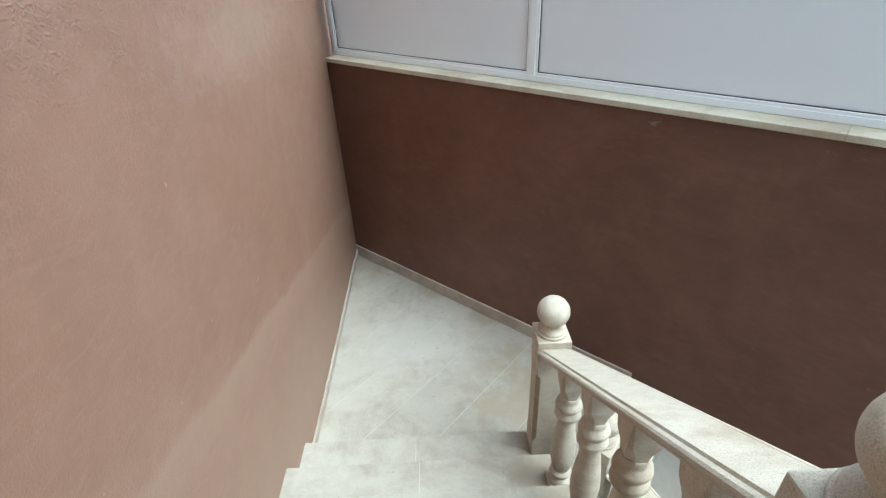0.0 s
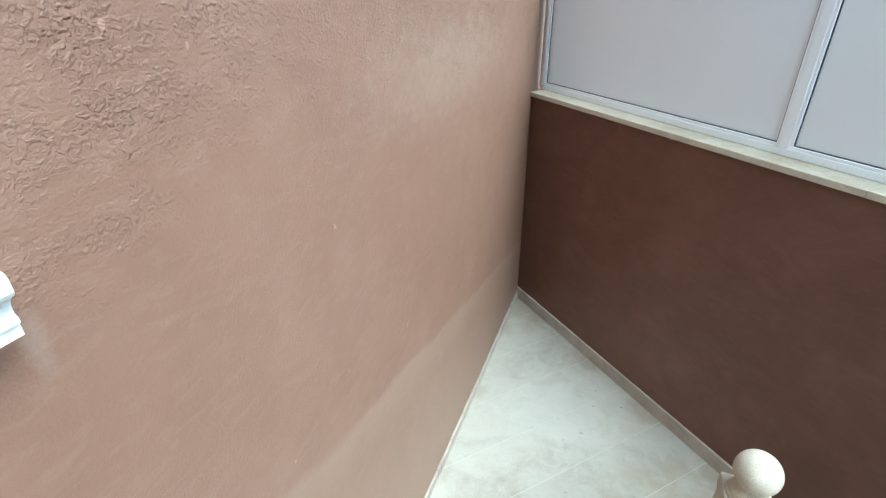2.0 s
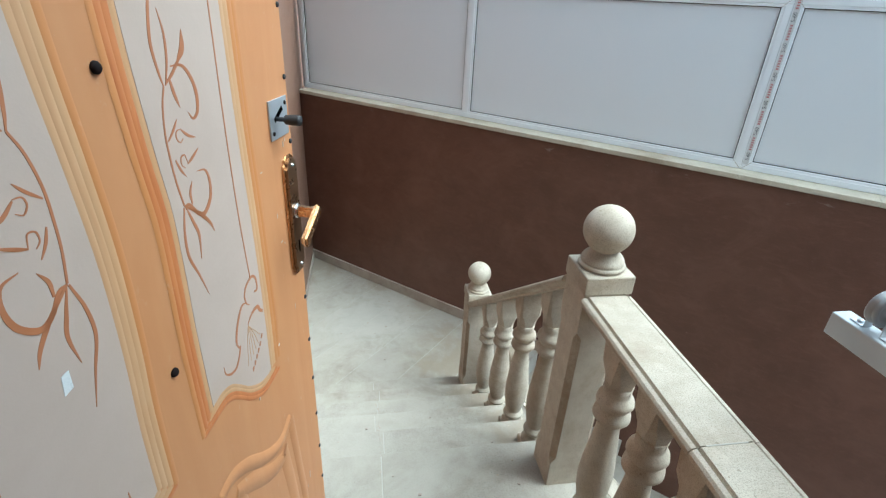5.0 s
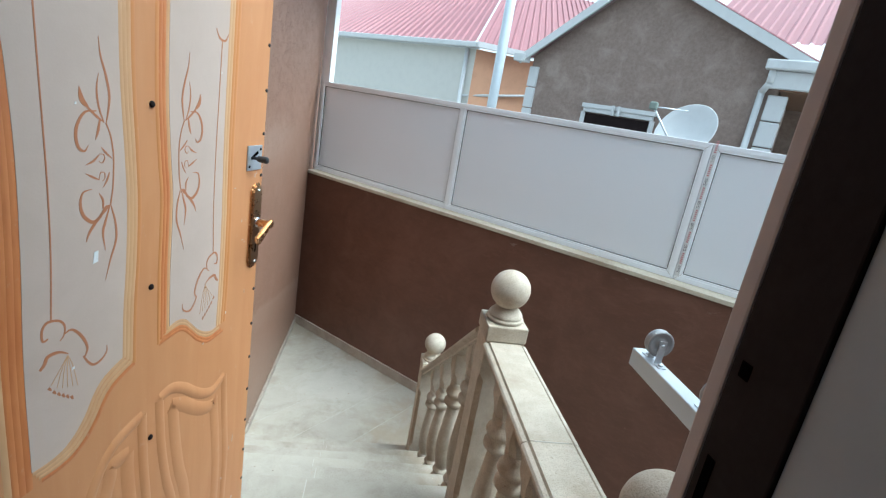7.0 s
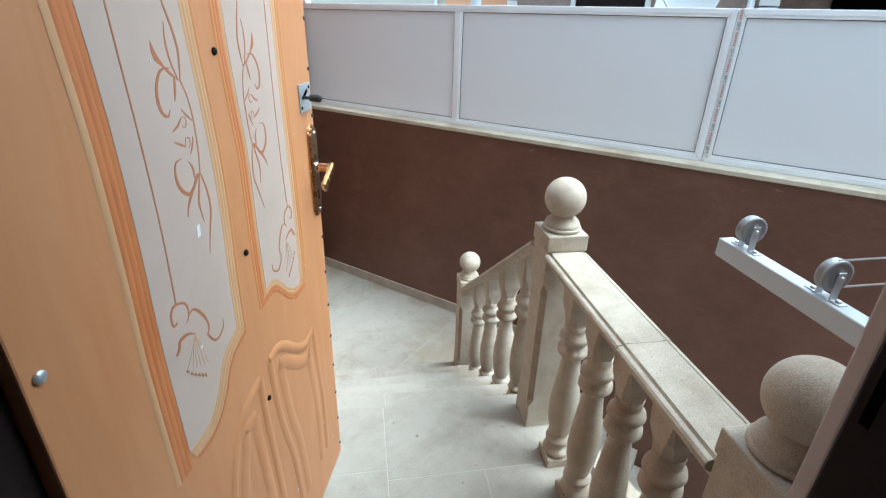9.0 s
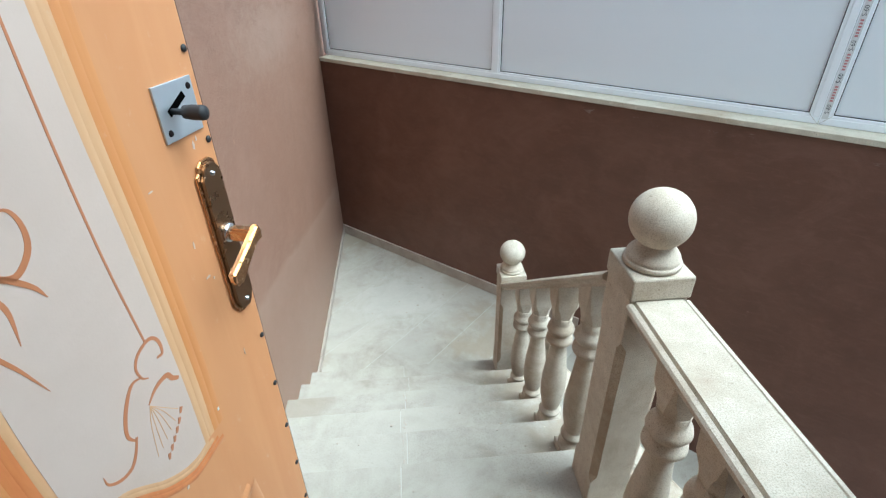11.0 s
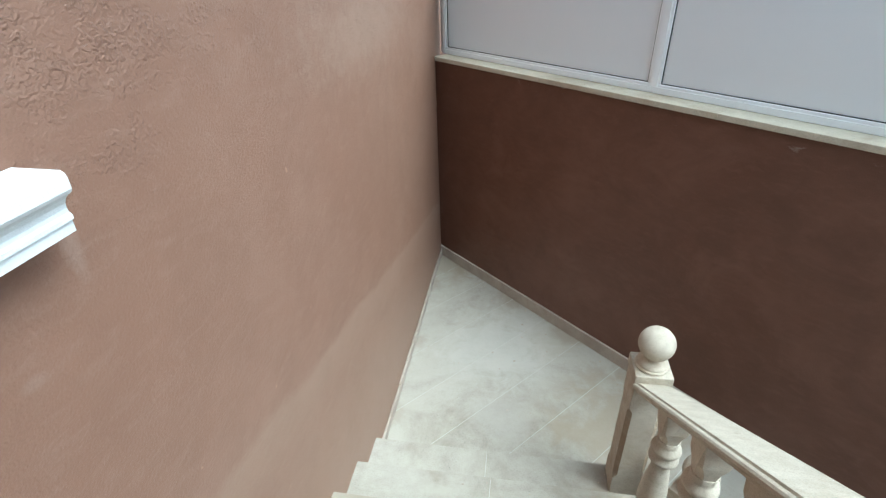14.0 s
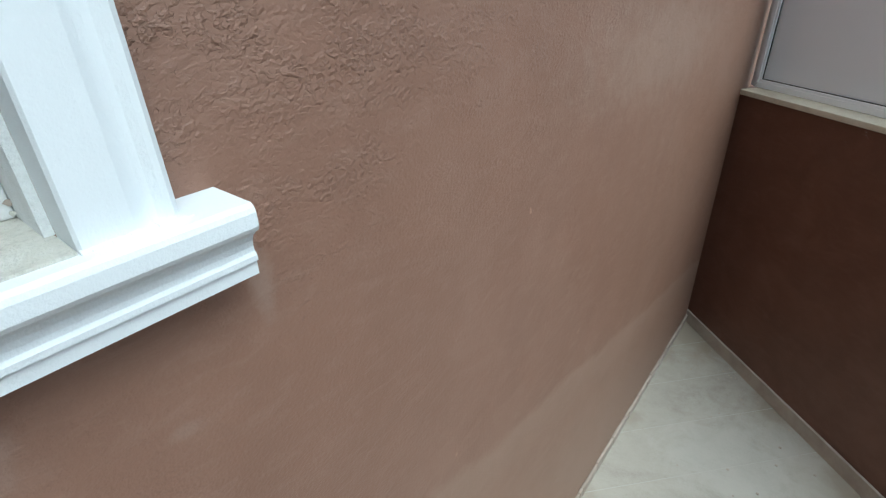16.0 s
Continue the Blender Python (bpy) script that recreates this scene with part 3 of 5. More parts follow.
for k in range(3, 7):
    y = -0.27 * (k - 2)
    baluster(low, 0, y, LOWER - RISE * k, LOWER - 2 * RISE + 0.70 + y * 0.648 + 0.004, -0.648)
part("handrail", extrude(RAIL, (0, -0.075, LOWER - 2 * RISE + 0.66), (0, -1.25, LOWER - 2 * RISE + 0.66 - 1.175 * 0.648), (1, 0, 0)), STONE, low)
low.matrix_world = Matrix.Translation(at(2.86, -0.88)) @ Matrix.Rotation(radians(90) - ANGLE, 4, "Z")

# ---- white plastic screen on the boundary wall ----
def bead_frame(parent, s0, s1, z0, z1):
    f = 0.034
    y0 = 0.115
    for lo, hi in (((s0, z0), (s1, z0 + f)), ((s0, z1 - f), (s1, z1)), ((s0, z0 + f), (s0 + f, z1 - f)), ((s1 - f, z0 + f), (s1, z1 - f))):
        part("frame_bar", box(bmesh.new(), (lo[0], y0, lo[1]), (hi[0], y0 + 0.06, hi[1]), 0.003), PVC, parent)


def light_field(parent, s0, s1, z0, z1):
    """Bead, black seal and sheet of one field."""
    y = 0.118
    for lo, hi in (((s0, z0), (s1, z0 + 0.016)), ((s0, z1 - 0.016), (s1, z1)), ((s0, z0 + 0.016), (s0 + 0.016, z1 - 0.016)), ((s1 - 0.016, z0 + 0.016), (s1, z1 - 0.016))):
        part("glazing_bead", box(bmesh.new(), (lo[0], y, lo[1]), (hi[0], y + 0.02, hi[1]), 0.003), PVC, parent)
    a, b, c, d = s0 + 0.016, s1 - 0.016, z0 + 0.016, z1 - 0.016
    for lo, hi in (((a, c), (b, c + 0.004)), ((a, d - 0.004), (b, d)), ((a, c + 0.004), (a + 0.004, d - 0.004)), ((b - 0.004, c + 0.004), (b, d - 0.004))):
        part("seal", box(bmesh.new(), (lo[0], y + 0.006, lo[1]), (hi[0], y + 0.015, hi[1])), GASKET, parent, "thin black rubber seal")
    part("infill_sheet", box(bmesh.new(), (s0 + 0.004, y + 0.012, z0 + 0.004), (s1 - 0.004, y + 0.022, z1 - 0.004)), FROST, parent, "frosted grey-white sheet")


ZB, ZT = 0.743, 1.668


def mitres(parent, s0, s1):
    """Fine dark weld lines across the four corners of a frame."""
    for s, z, a in ((s0, ZB, 1), (s1, ZB, -1), (s0, ZT, -1), (s1, ZT, 1)):
        q = 1 if s == s0 else -1
        bm = box(bmesh.new(), (0.002, 0.1141, -0.0008), (0.066, 0.1149, 0.0008))
        bm.transform(Matrix.Translation((s, 0, z)) @ Matrix.Rotation(-radians(45 if (q > 0) == (z == ZB) else 135) if z == ZB else radians(45 if q > 0 else 135), 4, "Y"))
        part("weld_line", bm, SKIRT, parent, "thin grey weld line")


screen = thing("plastic_screen", "white plastic framed screen with frosted sheets on the wall", "screen", ALONG, "screens on the boundary wall")
bead_frame(screen, -0.045, 3.728, ZB, ZT)
part("mullion", box(bmesh.new(), (1.753, 0.115, ZB + 0.034), (1.797, 0.175, ZT - 0.034), 0.003), PVC, screen)
light_field(screen, -0.011, 1.753, ZB + 0.034, ZT - 0.034)
light_field(screen, 1.797, 3.694, ZB + 0.034, ZT - 0.034)
screen_b = thing("plastic_screen", "white plastic framed screen with printed film strip on its edge", "screen", ALONG, "screens on the boundary wall")
bead_frame(screen_b, 3.731, 7.60, ZB, ZT)
mitres(screen, -0.045, 3.728), mitres(screen_b, 3.731, 7.60)
light_field(screen_b, 3.765, 7.566, ZB + 0.034, ZT - 0.034)


def writing(text, size, mat, parent, m, name="printed_text"):
    cu = bpy.data.curves.new(name, "FONT")
    cu.body, cu.size, cu.align_x, cu.align_y, cu.extrude = text, size, "CENTER", "CENTER", 0.0002
    cu.materials.append(mat)
    ob = new(name, cu)
    ob.parent = parent
    ob.matrix_basis = m
    return ob


film = part("film_strip", box(bmesh.new(), (3.736, 0.1135, ZB + 0.03), (3.763, 0.1148, ZT - 0.01)), FILM, screen_b, "whitish film strip with red and grey print")
FACE = Matrix(((1, 0, 0, 0), (0, 0, -1, 0), (0, 1, 0, 0), (0, 0, 0, 1)))      # writing upright, seen from the stairs
for i in range(6):
    z = ZB + 0.10 + 0.15 * i
    writing("S-60", 0.026, INK, film, Matrix.Translation((3.7495, 0.1132, z - 0.02)) @ FACE @ Matrix.Rotation(radians(90), 4, "Z"))
    for j in range(6):
        part("print_block", box(bmesh.new(), (3.743, 0.1131, z + 0.018 + 0.0135 * j), (3.756, 0.1134, z + 0.0265 + 0.0135 * j)), FADED, film, "faded red print block")
post = thing("corner_post", "white square post rising from the screen beside the house", "post", ALONG)
part("post_tube", box(bmesh.new(), (-0.10, 0.14, ZB), (0.035, 0.20, 3.45), 0.004), PVC, post)

# ---- window in the house wall ----
window = thing("window_1", "white trimmed window with printed film left on its frame", "window")
tagged(window, kind="structure")
SIL = [(0.0, 0.0), (0.060, 0.0), (0.061, 0.018), (0.0655, 0.020), (0.0655, 0.027), (0.062, 0.031), (0.061, 0.037), (0.0625, 0.045), (0.067, 0.053), (0.074, 0.059), (0.081, 0.063), (0.0845, 0.069), (0.085, 0.086), (0.083, 0.092), (0.078, 0.096), (0.0, 0.097)]
Z_S = 1.090
part("window_sill", extrude([(x + 0.001, z) for x, z in SIL], (WX, -1.0, Z_S), (WX, 0.405, Z_S), (1, 0, 0)), WHITE, window, "white moulded sill with rough paint")
part("inner_sill", box(bmesh.new(), (WX - 0.16, -0.80, 1.171), (WX + 0.060, 0.2445, Z_S + 0.0995)), DUSTY, window, "dusty cream stone sill top")
TRIM = [(0.0, 0.0), (0.056, 0.0), (0.060, 0.003), (0.060, 0.040), (0.0585, 0.050), (0.054, 0.059), (0.0515, 0.067), (0.052, 0.074), (0.056, 0.082), (0.0575, 0.088), (0.053, 0.094), (0.0, 0.096)]
for y, sg in ((0.246, 1), (-0.802, -1)):
    bm = bmesh.new()
    ends = [[bm.verts.new((WX + 0.001 + x, y + sg * t, z)) for x, t in TRIM] for z in (Z_S + 0.094, 2.5)]
    for i in range(len(TRIM)):
        j = (i + 1) % len(TRIM)
        bm.faces.new((ends[0][i], ends[0][j], ends[1][j], ends[1][i]))
    bm.faces.new(ends[0]), bm.faces.new(ends[1])
    bmesh.ops.recalc_face_normals(bm, faces=bm.faces)
    part("architrave", bm, WHITE, window)
for y0, y1 in ((0.2365, 0.2458), (-0.8008, -0.7915)):
    part("reveal", box(bmesh.new(), (WX - 0.16, y0, Z_S + 0.0996), (WX + 0.0008, y1, 2.498)), REVEAL, window, "grey-white plastered reveal")
part("architrave_head", box(bmesh.new(), (WX + 0.001, -0.89, 2.502), (WX + 0.11, 0.334, 2.60), 0.006), WHITE, window)
FX = WX - 0.080
for lo, hi in (((0.200, 1.1900), (0.2360, 2.495)), ((-0.791, 1.1900), (-0.76, 2.495)), ((-0.76, 1.1900), (0.200, 1.243)), ((-0.76, 2.45), (0.200, 2.495))):
    part("window_frame", box(bmesh.new(), (FX - 0.06, lo[0], lo[1]), (FX, hi[0], hi[1]), 0.003), FILM, window, "white plastic frame with film remains")
for lo, hi in (((0.186, 1.243), (0.200, 2.45)), ((-0.76, 1.245), (-0.743, 2.45)), ((-0.743, 1.243), (0.186, 1.257))):
    part("glazing_bead", box(bmesh.new(), (FX - 0.03, lo[0], lo[1]), (FX - 0.006, hi[0], hi[1]), 0.003), PVC, window)
part("pane", box(bmesh.new(), (FX - 0.034, -0.745, 1.25), (FX - 0.028, 0.19, 2.452)), GLASS, window, "dark dusty glass pane")
SIDE = Matrix(((0, 0, 1, 0), (1, 0, 0, 0), (0, 1, 0, 0), (0, 0, 0, 1)))      # writing on a face that looks along +x
for i in range(8):
    z = 1.238 + 0.152 * i
    writing("PLASTIC PRODUCTION", 0.0095, INK, window, Matrix.Translation((FX + 0.0006, 0.2075, z + 0.038)) @ SIDE @ Matrix.Rotation(radians(-90), 4, "Z"))
    for j in range(5):
        part("print_block", box(bmesh.new(), (FX, 0.2155, z + 0.0158 * j), (FX + 0.0006, 0.2305, z + 0.0135 + 0.0158 * j)), RED, window, "torn red print block")
    writing("S-60", 0.023, INK, window, Matrix.Translation((FX + 0.0006, 0.2195, z + 0.106)) @ SIDE @ Matrix.Rotation(radians(-90), 4, "Z"))
for i in range(26):
    part("print_dash", box(bmesh.new(), (FX, 0.2015, 1.262 + 0.043 * i), (FX + 0.0006, 0.2032, 1.297 + 0.043 * i)), RED, window, "thin red printed line")
for i in range(3):
    y = 0.12 - 0.22 * i
    for j in range(5):
        part("print_block", box(bmesh.new(), (FX, y - 0.0150 - 0.018 * j, 1.207), (FX + 0.0006, y - 0.018 * j, 1.221)), RED, window, "torn red print block")
    writing("PLASTIC PRODUCTION", 0.011, INK, window, Matrix.Translation((FX + 0.0006, y - 0.04, 1.232)) @ SIDE @ Matrix.Rotation(radians(180), 4, "Z"))

random.seed(23)
for i in range(30):         # torn scraps of film and dried mortar in the lower corner of the frame
    on_side = i % 2
    y, z, r = (random.uniform(0.203, 0.235), random.uniform(1.192, 1.30) if on_side else random.uniform(1.192, 1.24), random.uniform(0.002, 0.006))
    if not on_side:
        y = random.uniform(-0.2, 0.235)
    k = random.randint(5, 8)
    ring = [(y + r * random.uniform(0.5, 1.8) * math.cos(2 * math.pi * q / k), z + r * random.uniform(0.4, 1.3) * math.sin(2 * math.pi * q / k)) for q in range(k)]
    bm = prism(ring, 0.0007, 0.0007 + random.uniform(0.0006, 0.0018))
    bm.transform(Matrix.Translation((FX, 0, 0)) @ SIDE)
    part("torn_scrap", bm, (REVEAL, DUSTY, FILM, SKIRT)[i % 4], window, "torn scrap of film and mortar")
# rough paint ridge where the trim meets the sill
random.seed(5)
for y0, y1 in ((0.246, 0.343), (-0.899, -0.802)):
    ridge = bmesh.new()
    y = y0
    while y < y1:
        r = random.uniform(0.0025, 0.006)
        box(ridge, (WX + 0.052, y, Z_S + 0.092), (WX + 0.060 + r, y + 0.011, Z_S + 0.095 + r), 0.0012)
        y += 0.0085
    part("caulk_ridge", ridge, WHITE, window)

# ---- door frame ----
frame_ob = thing("door_frame", "dark brown steel door frame with a pale outer edge", "door frame")
tagged(frame_ob, kind="structure")
part("jamb", box(bmesh.new(), (0.0, BY - 0.1295, 0.276), (0.029, BY - 0.0245, 2.36), 0.003), FRAME_DARK, frame_ob, "dark brown jamb with latch slots")
part("jamb", box(bmesh.new(), (-1.029, BY - 0.145, 0.276), (-0.985, BY - 0.004, 2.36), 0.003), FRAME_DARK, frame_ob)
part("head", box(bmesh.new(), (-0.985, BY - 0.145, 2.315), (0.0, BY - 0.004, 2.3595), 0.003), FRAME_DARK, frame_ob)
part("outer_edge", box(bmesh.new(), (-0.001, BY - 0.024, 0.276), (0.029, BY + 0.004, 2.355), 0.004), PINK, frame_ob, "pale primed edge strip")
part("latch_hole", box(bmesh.new(), (-0.0012, BY - 0.056, 1.352), (0.0005, BY - 0.040, 1.372), 0.0004), BLACK, frame_ob, "black latch hole")
part("latch_slot", box(bmesh.new(), (-0.0012, BY - 0.053, 1.105), (0.0005, BY - 0.039, 1.240), 0.0004), BLACK, frame_ob, "black latch slot")

# ---- the open door ----
door = thing("door_1", "orange wood-look door with cream ornamented panels standing open", "door", Matrix.Translation((-0.965, -1.08, 0)) @ Matrix.Rotation(math.atan2(0.79, 0.223), 4, "Z"))
tagged(door, kind="structure")
# in this pose local x runs to the free edge and local -y out of the seen face
DZ0, DZ1, DW = 0.285, 2.30, 0.82
part("leaf", box(bmesh.new(), (0, 0.0, DZ0), (DW, 0.045, DZ1), 0.003), ORANGE, door)
part("edge_strip", box(bmesh.new(), (DW + 0.0002, 0.002, DZ0), (DW + 0.0022, 0.043, DZ1), 0.0008), FRAME_DARK, door, "dark steel edge with rivets")


def flat(poly, y0, y1, bev=0.0):
    bm = prism([(x, z) for x, z in poly], -y1, -y0, bev)      # poly in the door's face, from y0 to y1 proud of it
    bm.transform(Matrix(((1, 0, 0, 0), (0, 0, 1, 0), (0, 1, 0, 0), (0, 0, 0, 1))))
    bmesh.ops.recalc_face_normals(bm, faces=bm.faces)
    return bm


def smooth_line(pts, steps=8):
    """Catmull-Rom through the points."""
    p = [Vector((*q, 0)) for q in pts]
    p = [p[0] * 2 - p[1]] + p + [p[-1] * 2 - p[-2]]
    out = []
    for a, b, c, d in zip(p, p[1:], p[2:], p[3:]):
        for i in range(steps):
            t = i / steps
            v = 0.5 * ((2 * b) + (c - a) * t + (2 * a - 5 * b + 4 * c - d) * t * t + (3 * b - a - 3 * c + d) * t ** 3)
            out.append((v.x, v.y))
    out.append((p[-2].x, p[-2].y))
    return out


def ribbon(pts, w0, w1, y0, y1, swell=0.0, ridge=False):
    """A painted or moulded stroke that follows the points, with its own width at both ends."""
    line = smooth_line(pts)
    bm = bmesh.new()
    rows = []
    k = len(line) - 1
    for i, (x, z) in enumerate(line):
        a, b = Vector(line[max(0, i - 1)]), Vector(line[min(k, i + 1)])
        t = (b - a).normalized() if (b - a).length else Vector((1, 0))
        nrm = Vector((-t.y, t.x))
        w = (w0 + (w1 - w0) * i / k + swell * math.sin(math.pi * i / k)) / 2
        p, q = Vector((x, z)) + nrm * w, Vector((x, z)) - nrm * w
        if ridge:
            o = (p + q) / 2
            rows.append([bm.verts.new((p.x, -y0, p.y)), bm.verts.new(((p.x + o.x) / 2, -y0 - (y1 - y0) * 0.8, (p.y + o.y) / 2)), bm.verts.new(((q.x + o.x) / 2, -y0 - (y1 - y0) * 0.8, (q.y + o.y) / 2)), bm.verts.new((q.x, -y0, q.y))])
        else:
            rows.append([bm.verts.new((p.x, -y0, p.y)), bm.verts.new((p.x, -y1, p.y)), bm.verts.new((q.x, -y1, q.y)), bm.verts.new((q.x, -y0, q.y))])
    for r, s in zip(rows, rows[1:]):
        for j in range(3 if ridge else 4):      # a moulded ridge lies on its panel and needs no underside
            bm.faces.new((r[j], r[(j + 1) % 4], s[(j + 1) % 4], s[j])).smooth = ridge
    if not ridge:
        bm.faces.new(rows[0]), bm.faces.new(rows[-1])
    bmesh.ops.recalc_face_normals(bm, faces=bm.faces)
    return bm


TOPP = 2.02
CREAM_EDGE = {      # inner and outer edge of each cream field as (x, z), and its waved foot
    False: ([(0.185, TOPP), (0.183, 1.66), (0.188, 1.56), (0.193, 1.44), (0.191, 1.30), (0.185, 1.14), (0.186, 0.958)],
            [(0.362, TOPP), (0.363, 1.65), (0.366, 1.54), (0.373, 1.44), (0.377, 1.35), (0.374, 1.25), (0.367, 1.16), (0.364, 1.068)],
            [(0.364, 1.068), (0.342, 1.060), (0.318, 1.048), (0.301, 1.030), (0.283, 1.000), (0.262, 0.976), (0.238, 0.961), (0.212, 0.957), (0.186, 0.958)]),
    True: ([(0.650, TOPP), (0.648, 1.70), (0.646, 1.45), (0.650, 1.28), (0.650, 1.12), (0.646, 1.008)],
           [(0.478, TOPP), (0.475, 1.70), (0.475, 1.55), (0.483, 1.43), (0.490, 1.36), (0.489, 1.28), (0.486, 1.20), (0.486, 1.078)],
           [(0.486, 1.078), (0.509, 1.082), (0.532, 1.076), (0.551, 1.060), (0.577, 1.033), (0.605, 1.014), (0.628, 1.007), (0.646, 1.008)])}


def shifted(pts, dx, dz=0.0):
    return [(x + dx, z + dz) for x, z in pts]


for on in (False, True):
    outer, inner, foot = CREAM_EDGE[on]
    sg = -1 if on else 1            # towards the middle stile
    rim = smooth_line(outer, 4) + smooth_line(foot, 4)[::-1][1:-1] + smooth_line(inner, 4)[::-1]
    part("cream_panel", flat(rim, 0.0004, 0.0012), CREAM, door, "cream panel with copper-brown ornaments")
    for j in range(4):              # ribbed moulding beside the middle stile
        off = 0.0038 + 0.0085 * j
        side = shifted(inner[:-1], sg * off) + [(inner[-1][0] + sg * off, inner[-1][1] - off * 0.9)]
        part("moulding_rib", ribbon(side, 0.0092, 0.0092, 0.0004, 0.0012, 0, True), ((STREAK if j in (1, 2) else RIB) if j else PALEWOOD) if on else (PALEWOOD if j < 3 else RIB), door)
        under = [(x + off * (1.0 - 0.5 * q / (len(foot) - 1)), z - off * 0.9) for q, (x, z) in enumerate(foot)]
        if on:
            under = [(x, z - off * 0.85) for x, z in [(0.486 - off, 1.076)] + foot[1:-1] + [(0.648 + off, 1.010)]]
        part("moulding_rib", ribbon(under, 0.0092, 0.0080, 0.0004, 0.0012, 0, True), PALEWOOD if j < (2 if on else 3) else STREAK, door)
    for j in range(4):              # moulding on the outer side
        off = 0.0045 + 0.0105 * j
        wide = shifted(outer[:-1], -sg * off) + [(outer[-1][0] - sg * off, outer[-1][1] - (0.0 if on else 0.03))]
        part("moulding_rib", ribbon(wide, 0.0112, 0.0112, 0.0004, 0.0011, 0, True), (STREAK if j < 3 else PALEWOOD) if not on else (PALEWOOD if j < 2 else RIB), door)
# flowing ribs of the two lower fields
for off, w, tall, mat in ((0.0, 0.026, 0.0040, ORANGE), (0.042, 0.034, 0.0036, ORANGE)):
    part("arch_rib", ribbon([(0.412 - off * 0.9, 0.912 - off * 1.5), (0.378 - off * 0.4, 0.906 - off * 1.3), (0.342 - off * 0.1, 0.893 - off), (0.312 + off * 0.5, 0.862 - off * 0.4), (0.286 + off, 0.815), (0.262 + off, 0.745), (0.243 + off, 0.655), (0.236 + off, 0.50)], w, w, 0.0003, tall, 0, True), mat, door)
    part("arch_rib", ribbon([(0.412 - off * 0.9, 0.912 - off * 1.5), (0.416 - off, 0.80), (0.424 - off, 0.70), (0.434 - off, 0.56), (0.434 - off, 0.42)], w, w, 0.0003, tall, 0, True), mat, door)
    part("arch_rib", ribbon([(0.460 + off, 0.922 - off), (0.468 + off, 0.80), (0.484 + off, 0.70), (0.508 + off, 0.60), (0.526 + off, 0.42)], w, w, 0.0003, tall, 0, True), mat, door)
    part("arch_rib", ribbon([(0.460 + off, 0.922 - off), (0.495, 0.926 - off), (0.535, 0.905 - off), (0.575, 0.870 - off), (0.612, 0.845 - off), (0.650, 0.834 - off), (0.692 - off, 0.850 - off)], w, w, 0.0003, tall, 0, True), mat, door)
    part("arch_rib", ribbon([(0.692 - off, 0.850 - off), (0.706 - off, 0.70), (0.716 - off, 0.58), (0.712 - off, 0.42)], w, w, 0.0003, tall, 0, True), mat, door)
